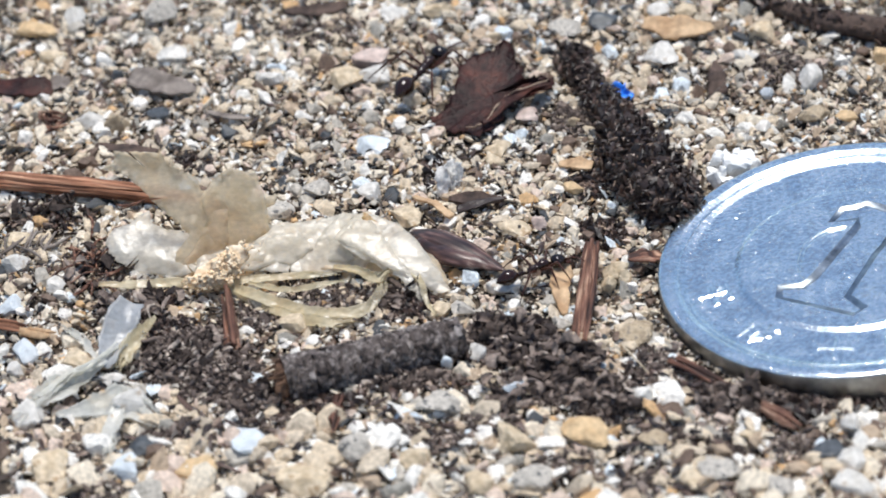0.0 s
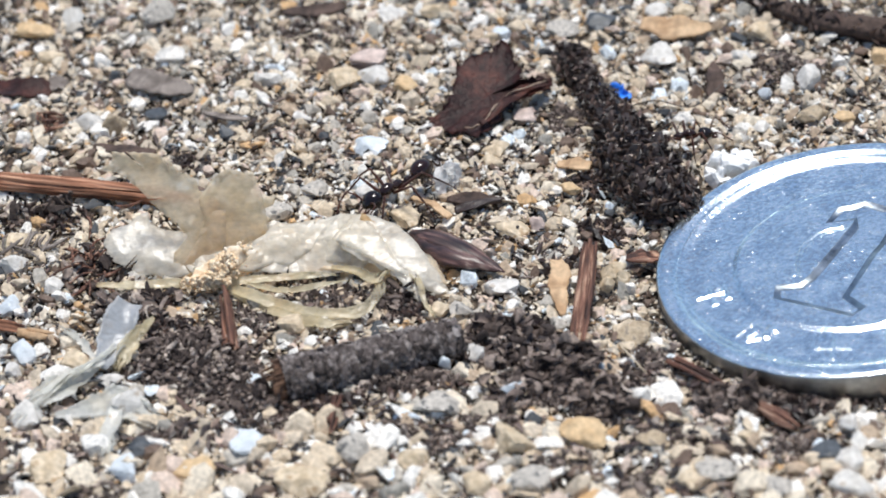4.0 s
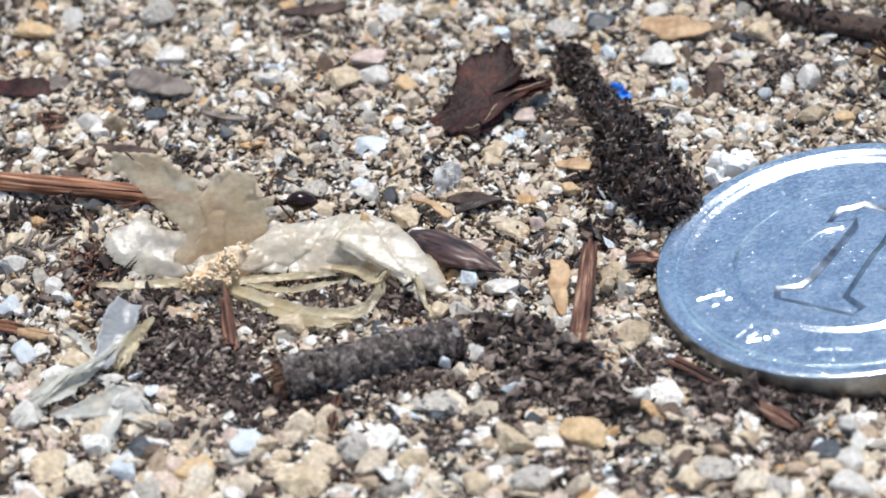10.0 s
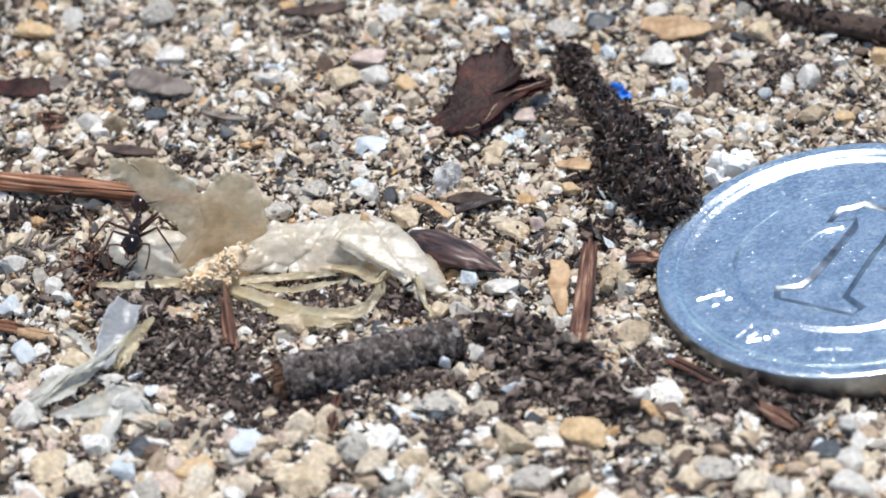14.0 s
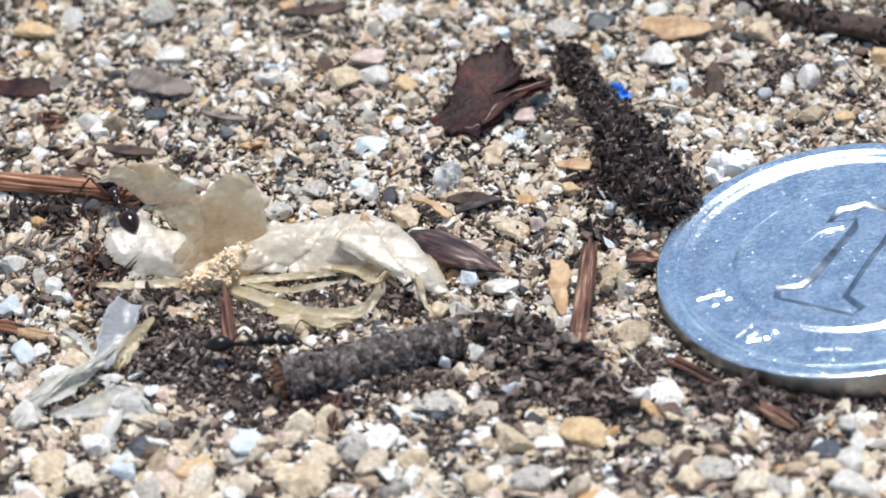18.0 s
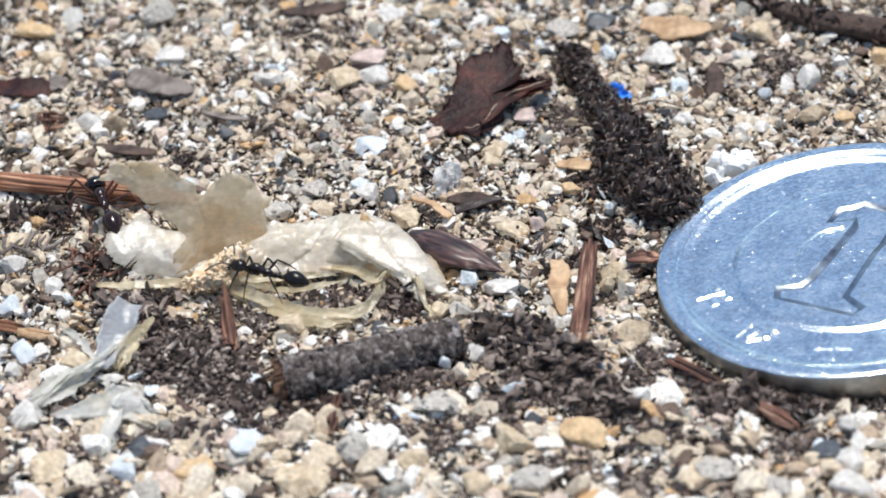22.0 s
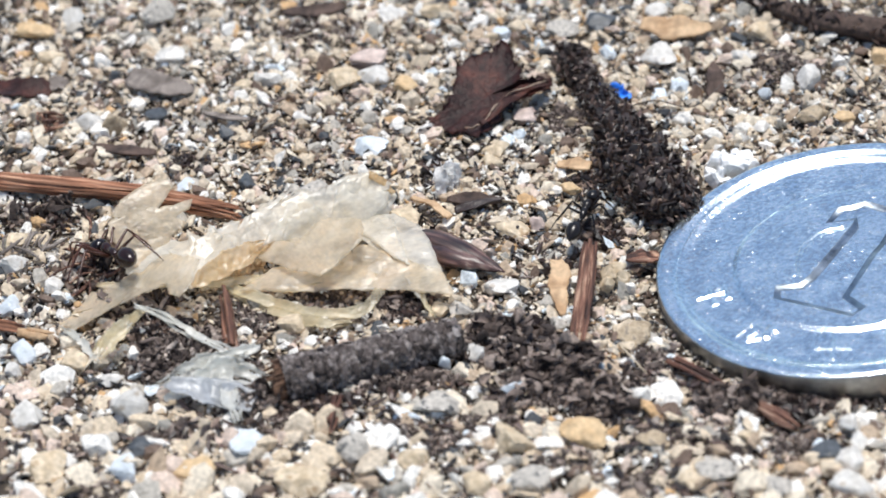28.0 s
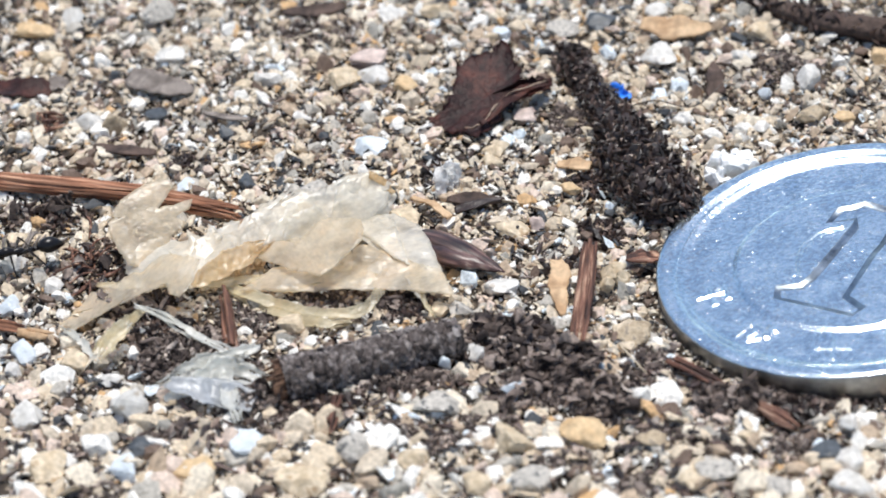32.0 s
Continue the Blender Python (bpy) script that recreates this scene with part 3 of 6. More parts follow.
# ---- the coin ----
def build_coin():
    c = np.array((20.65, -5.46, 1.78))
    n = unit((-0.1157, -0.0023, 0.9933))
    u = unit(np.array((1.0, 0, 0)) - n * n[0])
    w = np.cross(n, u)

    def on(x, y, z):
        return c + u * x + w * y + n * z

    coin = holder("coin", "worn silvery aluminium coin with a large numeral, tilted on grit", "coin", tuple(on(0, 0, -1.5)))

    def lathe(profile, seg=160):
        th = np.linspace(0, 2 * math.pi, seg, endpoint=False)
        v = np.vstack([[on(r * math.cos(a), r * math.sin(a), z) for a in th] for r, z in profile])
        f = [[i * seg + j, i * seg + (j + 1) % seg, (i + 1) * seg + (j + 1) % seg, (i + 1) * seg + j] for i in range(len(profile) - 1) for j in range(seg)]
        return Shape().add(v, f)

    face = lathe([(9.97, -0.12), (9.93, -0.06), (9.85, -0.022), (9.74, -0.006), (9.60, 0.0), (9.42, 0.0), (9.28, -0.012), (9.20, -0.04), (9.08, -0.10), (8.97, -0.16), (8.93, -0.20), (8.89, -0.205), (8.85, -0.195), (8.78, -0.215), (8.64, -0.275), (8.52, -0.315), (8.42, -0.33), (8.2, -0.335), (6.16, -0.335), (6.08, -0.33), (6.0, -0.30), (5.90, -0.255), (5.82, -0.225), (5.74, -0.215)], 256)
    part("face", face, M_COIN, coin, smooth=False)
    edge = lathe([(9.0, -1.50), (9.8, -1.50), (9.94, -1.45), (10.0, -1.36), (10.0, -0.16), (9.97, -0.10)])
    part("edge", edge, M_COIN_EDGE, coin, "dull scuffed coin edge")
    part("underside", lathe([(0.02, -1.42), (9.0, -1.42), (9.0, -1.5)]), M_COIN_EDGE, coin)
    turn = 0.0

    def local(x, y, z):
        return on(x * math.cos(turn) - y * math.sin(turn), x * math.sin(turn) + y * math.cos(turn), z)

    one = [(-0.86, 3.29), (-0.03, 4.55), (0.67, 4.5), (1.41, 4.7), (2.38, 3.9), (3.42, 3.39), (1.88, 0.67), (1.3, -0.07), (-0.57, -3.17), (0.11, -4.32), (-0.74, -4.89), (-3.48, -2.99), (-4.31, -2.37), (-4.07, -1.32), (-2.87, -1.46), (-2.29, -0.94), (0.42, 2.77), (0.64, 3.11)]
    # the disc round the numeral, which is sunk into it
    bm = bmesh.new()
    rings = [[(5.74 * math.cos(a), 5.74 * math.sin(a)) for a in np.linspace(0, 2 * math.pi, 128, endpoint=False)], one]
    for ring in rings:
        vs = [bm.verts.new((x, y, 0)) for x, y in ring]
        for p, q in zip(vs, vs[1:] + vs[:1]):
            bm.edges.new((p, q))
    bmesh.ops.triangle_fill(bm, edges=bm.edges[:], use_beauty=True)
    bm.verts.index_update()
    disc = Shape().add([local(v.co.x, v.co.y, -0.215) for v in bm.verts], [[v.index for v in g.verts] for g in bm.faces])
    bm.free()
    part("disc", disc, M_COIN, coin, smooth=False)
    o = np.array(one, float)
    tang = np.roll(o, -1, axis=0) - np.roll(o, 1, axis=0)
    inward = np.stack([tang[:, 1], -tang[:, 0]], axis=1)
    inward /= np.linalg.norm(inward, axis=1)[:, None]
    k = len(o)
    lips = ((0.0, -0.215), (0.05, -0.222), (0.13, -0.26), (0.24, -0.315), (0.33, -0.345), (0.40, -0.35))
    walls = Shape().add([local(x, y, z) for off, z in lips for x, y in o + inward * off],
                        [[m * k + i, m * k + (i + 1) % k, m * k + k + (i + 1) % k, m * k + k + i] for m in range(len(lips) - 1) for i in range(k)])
    # walls coloured dark in place of the dark surroundings they would mirror
    numeral = part("numeral", walls, M_COIN_GROOVE, coin, "sunk numeral 1, dark reflections coloured into its sloping edges")
    part("floor", Shape().add([local(x, y, -0.35) for x, y in o + inward * 0.40], [list(range(k))]), M_COIN, numeral, smooth=False)
    # curved ridge beside the numeral
    arc = Shape()
    tube(arc, [(*local(0.11, 2.7, -0.235), 0.1), (*local(-1.24, 2.43, -0.235), 0.15), (*local(-2.28, 1.46, -0.235), 0.15), (*local(-2.78, -0.1, -0.235), 0.12), (*local(-2.71, -1.11, -0.235), 0.06)], seg=10)
    part("ridge", arc, M_COIN, coin)

    # raised year characters along the rim: strokes of (x0, y0, x1, y1) in a square of side 2
    def character(at, strokes, size=0.85):
        ax, ay = math.cos(radians(at)) * 7.35, math.sin(radians(at)) * 7.35
        tx, ty = -math.sin(radians(at)), math.cos(radians(at))
        ux, uy = -math.cos(radians(at)), -math.sin(radians(at))
        sh = Shape()
        for x0, y0, x1, y1 in strokes:
            a = np.array((ax + (tx * x0 + ux * y0) * size, ay + (ty * x0 + uy * y0) * size))
            b = np.array((ax + (tx * x1 + ux * y1) * size, ay + (ty * x1 + uy * y1) * size))
            d = unit(b - a) * 0.02
            s = np.array((-d[1], d[0])) / 0.02
            q = [a - d * 6 - s * 0.15, b + d * 6 - s * 0.15, b + d * 6 + s * 0.15, a - d * 6 + s * 0.15]
            q2 = [a - s * 0.03, b - s * 0.03, b + s * 0.03, a + s * 0.03]
            v = np.array([on(x, y, -0.338) for x, y in q] + [on(x, y, -0.275) for x, y in q2])
            sh.add(v, [[4, 5, 6, 7], [0, 1, 5, 4], [1, 2, 6, 5], [2, 3, 7, 6], [3, 0, 4, 7]])
        part("character", sh, M_COIN, coin, "raised year character", smooth=False)

    character(-105, [(-0.95, 0, 0.95, 0), (0, 0.95, 0, -0.95)])
    character(-138, [(-0.9, 0.5, 0.9, 0.5), (-0.8, 0.5, -0.9, -0.9), (-0.8, 0.0, -0.15, 0.0), (-0.15, 0.0, -0.25, -0.6), (0.2, 1.0, 0.85, -0.9), (0.7, 0.1, 0.0, -0.8), (0.5, 0.95, 0.75, 0.75)])
    character(-171, [(-0.7, 0.8, 0.7, 0.8), (-0.95, -0.1, 0.95, -0.1), (0, 0.8, 0, -0.95), (-0.55, 0.5, -0.35, 0.2), (0.55, 0.5, 0.35, 0.2)])


build_coin()


# ---- dry brown leaf ----
def build_leaf():
    base = (2.6, 12.51, 0.3)
    leaf = holder("dry_leaf", "curled dark red-brown dry leaf fragment with torn edges", "leaf", base)
    # torn outline, leaning back from the ground
    outline = [(-0.85, 10.94, 0.4), (0.14, 11.83, 0.75), (0.94, 12.68, 1), (1.33, 13.89, 1.4), (1.47, 15.15, 1.8), (2.47, 15.78, 2), (3.44, 15.98, 2.1), (4.06, 16.59, 2.35), (4.55, 15.83, 2.1),
               (4.76, 14.83, 1.8), (5.25, 14.57, 1.7), (4.86, 13.56, 1.5), (5.83, 13.94, 1.3), (6.72, 14.2, 1.1), (6.69, 13.39, 0.9), (5.49, 12.84, 0.9), (4.44, 12.27, 0.9), (3.63, 11.4, 0.7), (3, 10.44, 0.4), (2.29, 10.06, 0.3), (1.63, 10.39, 0.4), (1.03, 10.32, 0.35), (0.2, 10.65, 0.35)]
    o = np.array(outline)
    mid = o.mean(axis=0)
    rng = np.random.default_rng(5)
    dense = []
    for p, q in zip(o, np.roll(o, -1, axis=0)):
        for w in np.linspace(0, 1, 7)[:-1]:
            dense.append(p + (q - p) * w)
    dense = np.array(dense)
    torn_rim = rng.normal(size=dense.shape) * 0.10
    nrm = unit(np.cross(o[4] - o[0], o[16] - o[0]))
    nrm = nrm if nrm[2] > 0 else -nrm
    rings, grid = 12, []
    for i in range(rings + 1):
        w = i / rings
        for p, j in zip(dense, torn_rim):
            q = mid + (p - mid) * w + j * w ** 8
            grid.append(q + nrm * (0.13 * noise.noise(Vector(q * 0.55)) + 0.07 * noise.noise(Vector(q * 1.6)) + 0.03 * noise.noise(Vector(q * 5.0)) + 0.25 * (w * w - 0.4)))
    grid = np.array(grid)
    k = len(dense)
    f = [[i * k + j, i * k + (j + 1) % k, (i + 1) * k + (j + 1) % k, (i + 1) * k + j] for i in range(rings) for j in range(k)]
    m = len(grid)
    f2 = [[d + m for d in g[::-1]] for g in f]
    rim = [[rings * k + j, rings * k + j + m, rings * k + (j + 1) % k + m, rings * k + (j + 1) % k] for j in range(k)]
    blade = Shape().add(np.vstack([grid, grid - nrm * 0.08]), f + f2 + rim)
    part("blade", blade, M_LEAF, leaf)
    fold = Shape()
    sheet(fold, [(2.52, 10.54, 0.6, 0.2), (3.93, 11.96, 1.1, 0.3), (5.2, 13.11, 1.2, 0.3), (6.69, 13.78, 1.1, 0.15)], (0.2, -0.2, 0.95), thick=0.08, curl=0.5, rag=0.15, crumple=0.15, seed=8, nu=26, nv=7)
    part("folded_edge", fold, M_LEAF, leaf, "curled edge of the leaf")
    rim = Shape()
    tube(rim, [(x - 0.3, y + 0.3, z + 0.42, r * 0.8) for x, y, z, r in [(1.9, 9.98, 0.42, 0.03), (2.4, 10.0, 0.4, 0.05), (3.07, 10.4, 0.5, 0.05), (3.7, 11.35, 0.8, 0.06), (4.51, 12.22, 1, 0.05), (5.55, 12.79, 1, 0.05), (6.69, 13.35, 1, 0.04)]], seg=6, rough=0.5, seed=2)
    part("torn_edge", rim, M_LEAF_EDGE, leaf, "pale torn leaf edge")


build_leaf()


# ---- crumbly dark stick of humus ----
def crumbs(shape, rows, count, lo, hi, seed, flat=0.4):
    """Chips over a tapered core along rows of (x, y, z, radius)."""
    rng = np.random.default_rng(seed)
    core = smooth_rows(rows, 60)
    forms = [stone_points(rng, BALL1[0], 5, 0.2) for _ in range(12)]
    for _ in range(count):
        x, y, z, r = core[rng.integers(len(core))] + np.append(rng.normal(size=3) * 0.12, 0)
        d = unit(rng.normal(size=3) + (0, -0.1, 0.25))
        s = rng.uniform(lo, hi)
        p = forms[rng.integers(12)] * np.array((s * rng.uniform(1.0, 2.0), s * 0.7, s * flat))
        shape.add(p @ spin(rng).T + (x, y, z) + d * r * rng.uniform(0.68, 1.06) * np.array((1, 1, 0.9)), BALL1[1])


def build_humus_stick():
    rows = [(8.06, 17.11, 0.5, 1.1), (8.75, 13.98, 0.6, 0.75), (9.75, 10.54, 0.7, 1.25), (10.4, 7.54, 0.8, 1.65), (10.9, 4.52, 0.9, 2.1), (11.88, 2.16, 0.8, 1.85), (12.68, 1.19, 0.6, 1.0)]
    stick = holder("humus_clump", "long crumbly clump of almost black humus lying on the grit", "soil clump", tuple(rows[2][:3]))
    core = Shape()
    tube(core, [(x, y, z, r * 0.72) for x, y, z, r in rows], seg=18, rough=0.12, seed=4)
    part("core", core, M_CRUMB, stick)
    chips = Shape()
    crumbs(chips, rows, 4600, 0.08, 0.36, 21, 0.3)
    part("crumb", chips, M_CRUMB, stick, kind="stuff", smooth=False)
    hairs = Shape()
    rng = np.random.default_rng(9)
    for i in range(26):
        x, y, z, r = smooth_rows(rows, 40)[rng.integers(40)]
        d = unit(rng.normal(size=3) * (1, 1, 0.5) + (0, 0, 0.6))
        p = np.array((x, y, z)) + d * r * 0.9
        tube(hairs, [(*p, 0.03), (*(p + d * 0.3 + rng.normal(size=3) * 0.1), 0.025), (*(p + d * 0.55 + rng.normal(size=3) * 0.25), 0.012)], seg=5)
    part("root_hair", hairs, M_WIRE, stick, kind="stuff")


build_humus_stick()


# ---- twigs and sticks ----
def build_bark_twig():
    a, b = np.array((-8.38, -11.2, 0.55)), np.array((0.65, -9.01, 0.75))
    twig = holder("bark_twig", "short broken twig with rough grey-brown ringed bark", "twig", tuple((a + b) / 2 - (0, 0, 0.6)))
    rng = np.random.default_rng(3)
    bark = Shape()
    seg, n = 72, 230
    d = unit(b - a)
    s = unit(np.cross(d, (0, 0, 1)))
    up = np.cross(s, d)
    v = []
    for i in range(n):
        k = i / (n - 1)
        p = a + (b - a) * k + s * 0.12 * math.sin(k * 5) + up * 0.1 * math.sin(k * 3.2)
        r = (1.26 - 0.20 * k) * (1 + 0.025 * math.sin(k * 46 + 1.2 * math.sin(k * 9))) * (1 - 0.25 * max(0, (k - 0.93) / 0.07) ** 2)
        for j in range(seg):
            th = 2 * math.pi * j / seg
            q = p + (s * math.cos(th) + up * math.sin(th)) * r
            # plates of bark parted by uneven rings of cracks
            along = k * 12.5 + 0.55 * noise.noise(Vector(q * 0.9)) + 0.25 * noise.noise(Vector(q * 2.6))
            crack = max(0.0, 1 - abs(along - round(along)) * 6.0)
            split = max(0.0, 1 - abs(noise.noise(Vector((q[0] * 0.5, q[1] * 1.4, q[2] * 1.4)))) * 9.0)
            near, _ = noise.voronoi(Vector(q * 1.5 + (7, 3, 5)) + noise.noise_vector(Vector(q * 2.2)) * 0.35)
            plate = max(0.0, 1 - (near[1] - near[0]) * 6.0)
            h = noise.noise(Vector(q * 1.3)) * 0.08 + noise.noise(Vector(q * 6.0)) * 0.035 - 0.14 * crack - 0.09 * split - 0.10 * plate + 0.05 * noise.noise(Vector((round(along) * 3.1, 0, 0)))
            v.append(q + (s * math.cos(th) + up * math.sin(th)) * h)
    f = [[i * seg + j, i * seg + (j + 1) % seg, (i + 1) * seg + (j + 1) % seg, (i + 1) * seg + j] for i in range(n - 1) for j in range(seg)]
    f.append([(n - 1) * seg + j for j in range(seg)][::-1])
    bark.add(np.array(v), f)
    part("bark", bark, M_BARK, twig)
    pith = Shape()
    blob(pith, a - d * 0.05, (0.5, 1.05, 1.05), 3, 0.10, 5)
    part("broken_end", pith, M_BARK_END, twig, "brown fibrous broken end")
    chips = Shape()
    for i in range(46):
        k, th = rng.uniform(-0.04, 0.02), rng.uniform(0, 6.28)
        r = rng.uniform(0.7, 1.3)
        p = a + (b - a) * k + (s * math.cos(th) + up * math.sin(th)) * r
        tube(chips, [(*p, 0.10), (*(p - d * rng.uniform(0.2, 0.6) + rng.normal(size=3) * 0.12), 0.04)], seg=5, rough=0.2, seed=i)
    part("splinter", chips, M_BARK_END, twig, kind="stuff", smooth=False)
    flakes = Shape()
    forms = [stone_points(rng, BALL1[0], 5, 0.2) for _ in range(8)]
    for i in range(130):
        k, th = rng.random(), rng.uniform(-0.6, 3.7)
        o = s * math.cos(th) + up * math.sin(th)
        sz = rng.uniform(0.08, 0.30)
        p = forms[i % 8] * np.array((sz * 0.9, sz * 1.4, sz * 0.16))
        shape_turn = np.stack([d, np.cross(o, d), o], axis=1)
        flakes.add(p @ shape_turn.T + a + (b - a) * k + s * 0.12 * math.sin(k * 5) + up * 0.1 * math.sin(k * 3.2) + o * (1.26 - 0.20 * k) * 0.985, BALL1[1])
    part("bark_flake", flakes, M_BARK_FLAKE, twig, kind="stuff", smooth=False)


build_bark_twig()


def splinter_stick(name, rows, strands, material, label, seed, spread=0.35):
    """A split piece of wood: a few long splinters side by side."""
    rng = np.random.default_rng(seed)
    r = np.array(rows, float)
    stick = holder(name, label, "stick", tuple(r.mean(axis=0)[:3] - (0, 0, r[:, 3].mean())))
    d = unit(r[-1, :3] - r[0, :3])
    s = unit(np.cross(d, (0, 0, 1)))
    up = np.cross(s, d)
    for i in range(strands):
        sh = Shape()
        th = 2 * math.pi * i / strands
        off = (s * math.cos(th) + up * math.sin(th)) * r[:, 3].mean() * spread * 1.9
        q = r.copy()
        q[:, :3] += off + rng.normal(size=(len(r), 3)) * 0.05
        q[:, 3] *= rng.uniform(0.7, 1.15) / math.sqrt(strands)
        q[0, :3] -= d * rng.uniform(-0.2, 0.5)
        q[-1, :3] += d * rng.uniform(-0.9, 0.1)
        q[-1, 3] *= 0.6
        tube(sh, q, seg=12, rough=0.10, seed=seed + i, groove=0.16, grooves=3)
        grained("splinter", sh, material, stick, d)
    return stick


splinter_stick("red_stick", [(-25.74, 8.78, 0.7, 0.62), (-21.02, 7.52, 0.7, 0.60), (-16.04, 6.07, 0.7, 0.55), (-13.11, 4.88, 0.6, 0.45), (-10.38, 3.77, 0.5, 0.30)], 9, M_REDWOOD, "long split red-brown stick lying on the grit", 31)
splinter_stick("upright_stick", [(6.39, -9.34, 0.5, 0.42), (7.01, -5.82, 0.7, 0.50), (7.64, -1.54, 1, 0.46)], 9, M_DARKWOOD, "short ribbed dark red wood splinter", 41)
splinter_stick("small_red_stick", [(-11.03, -7.74, 0.4, 0.40), (-11.21, -5.48, 0.6, 0.36), (-11.46, -3.51, 0.8, 0.3)], 5, M_DARKWOOD, "small red-brown splinter half buried in grit", 43)
splinter_stick("edge_splinter", [(-23.81, -4.31, 0.4, 0.28), (-22.32, -4.78, 0.4, 0.26), (-20.82, -5.54, 0.4, 0.12)], 3, M_REDWOOD, "thin reddish wood splinter", 47)
splinter_stick("pale_splinter", [(-21.68, -5.47, 0.5, 0.30), (-20.65, -5.79, 0.5, 0.28), (-19.81, -6.04, 0.4, 0.15)], 3, M_FLAKE, "short pale tan wood splinter", 53)
splinter_stick("near_splinter", [(15.0, -15.95, 0.4, 0.30), (15.72, -16.73, 0.4, 0.38), (16.5, -17.4, 0.2, 0.25)], 4, M_DARKWOOD, "small red-brown wood chip beside the coin", 59)
splinter_stick("coin_splinter", [(10.93, -11.48, 0.3, 0.22), (12.21, -12.65, 0.3, 0.24), (13.44, -14.07, 0.3, 0.14)], 3, M_DARKWOOD, "thin brown splinter under the coin", 61)
splinter_stick("buried_splinter", [(-5.6, -12.47, 0.4, 0.2), (-5.91, -14.11, 0.3, 0.25), (-6.22, -15.25, 0, 0.2)], 3, M_DARKWOOD, "dark red splinter stuck in the grit", 67)


def build_far_twig():
    rows = [(18.37, 23.19, 0.5, 0.3), (20.54, 20.78, 0.6, 0.5), (23.06, 18.87, 0.7, 0.62), (26.4, 17.42, 0.7, 0.75), (29.44, 16.38, 0.7, 0.8)]
    sh = Shape()
    tube(sh, rows, seg=16, rough=0.07, seed=6)
    twig = holder("dark_twig", "dark brown bumpy twig lying on the grit", "twig", tuple(rows[2][:3]))
    part("bark", sh, M_TWIG, twig)
    ch = Shape()
    crumbs(ch, rows, 900, 0.12, 0.34, 33, 0.3)
    part("bark_flake", ch, M_CRUMB, twig, kind="stuff", smooth=False)


build_far_twig()


# ---- seed husk, flakes, chips ----
def build_seed():
    rows = [(-1.6, 0.85, 0.6, 0.25), (-0.53, -0.11, 0.7, 0.75), (0.9, -1.32, 0.7, 0.72), (2.17, -2.28, 0.55, 0.4), (3.09, -3.04, 0.4, 0.05)]
    seed = holder("seed_husk", "pointed dark red-brown seed husk with fine ribs", "seed", tuple(rows[2][:3]))
    sh = Shape()
    tube(sh, rows, seg=20, rough=0.02, seed=3, flat=0.6, groove=0.05, grooves=7)
    grained("body", sh, M_SEED, seed, (4.7, -3.9, -0.2))
    flap = Shape()
    sheet(flap, [(-1.41, -0.29, 0.9, 0.4), (0.16, -2.05, 1.1, 0.55), (1.87, -2.75, 0.8, 0.3), (2.86, -3.05, 0.5, 0.05)], (0.1, -0.5, 0.85), thick=0.06, curl=-0.5, rag=0.1, crumple=0.08, seed=4)
    grained("scale", flap, M_SEED, seed, (4.3, -2.8, -0.4), "split outer scale of the husk")


build_seed()


def chip(name, rows, normal, material, label, category, seed, thick=0.15, curl=0.15, rag=0.14, crumple=0.12):
    sh = Shape()
    sheet(sh, rows, normal, thick=thick, curl=curl, rag=rag, crumple=crumple, seed=seed, nu=22, nv=8)
    return thing(name, sh, material, label, category, tuple(np.array(rows)[:, :3].mean(axis=0) - (0, 0, 0.2)))


chip("bark_flake", [(5.8, -3.06, 0.9, 0.3), (5.86, -4.2, 0.7, 0.55), (5.76, -5.53, 0.6, 0.45), (5.85, -6.9, 0.3, 0.15)], (0.1, -0.6, 0.8), M_FLAKE, "crinkled pale orange-tan bark flake", "bark flake", 12)
chip("bark_flake", [(12.32, 20.35, 0.5, 0.3), (13.72, 19.64, 0.7, 0.75), (15.14, 19.19, 0.7, 0.6), (16.28, 19.81, 0.5, 0.2)], (0, -0.4, 0.9), M_FLAKE, "orange-tan bark flake on the far grit", "bark flake", 13)
chip("bark_chip", [(-17.27, 18.88, 0.5, 0.4), (-15.99, 17.74, 0.8, 0.9), (-14.54, 17.14, 0.6, 0.6), (-13.43, 16.83, 0.4, 0.2)], (-0.1, -0.3, 0.95), M_GREYCHIP, "flat grey-brown bark chip", "bark chip", 14)
chip("dark_leaf_scrap", [(-25.33, 18.88, 0.4, 0.5), (-23.61, 18.05, 0.7, 0.75), (-22.32, 17.92, 0.6, 0.6), (-21.75, 17.48, 0.3, 0.1)], (0.1, -0.3, 0.95), M_LEAF, "scrap of almost black dry leaf", "leaf scrap", 15)
chip("bark_chip", [(-21.86, 17.94, 0.4, 0.2), (-21.4, 18.45, 0.5, 0.5), (-20.79, 18.89, 0.4, 0.15)], (0.1, -0.3, 0.95), M_GREYCHIP, "small grey-brown bark chip", "bark chip", 16)
chip("dark_splinter", [(0.37, 4.09, 0.4, 0.15), (1.58, 3.75, 0.6, 0.4), (2.77, 3.53, 0.5, 0.25), (3.47, 3.81, 0.4, 0.05)], (0, -0.2, 0.95), M_TWIG, "flat dark brown bark splinter", "bark chip", 17)
chip("dark_splinter", [(0.78, 3.11, 0.3, 0.2), (1.85, 3.22, 0.5, 0.25), (3.37, 3.56, 0.5, 0.08)], (0, -0.2, 0.95), M_CRUMB, "thin black bark splinter", "bark chip", 18)
chip("tan_shred", [(-1.44, 4.27, 0.5, 0.12), (-0.4, 3.2, 0.7, 0.25), (0.45, 2.16, 0.5, 0.2)], (0, -0.2, 0.95), M_FLAKE, "thin tan bark shred", "bark chip", 19)
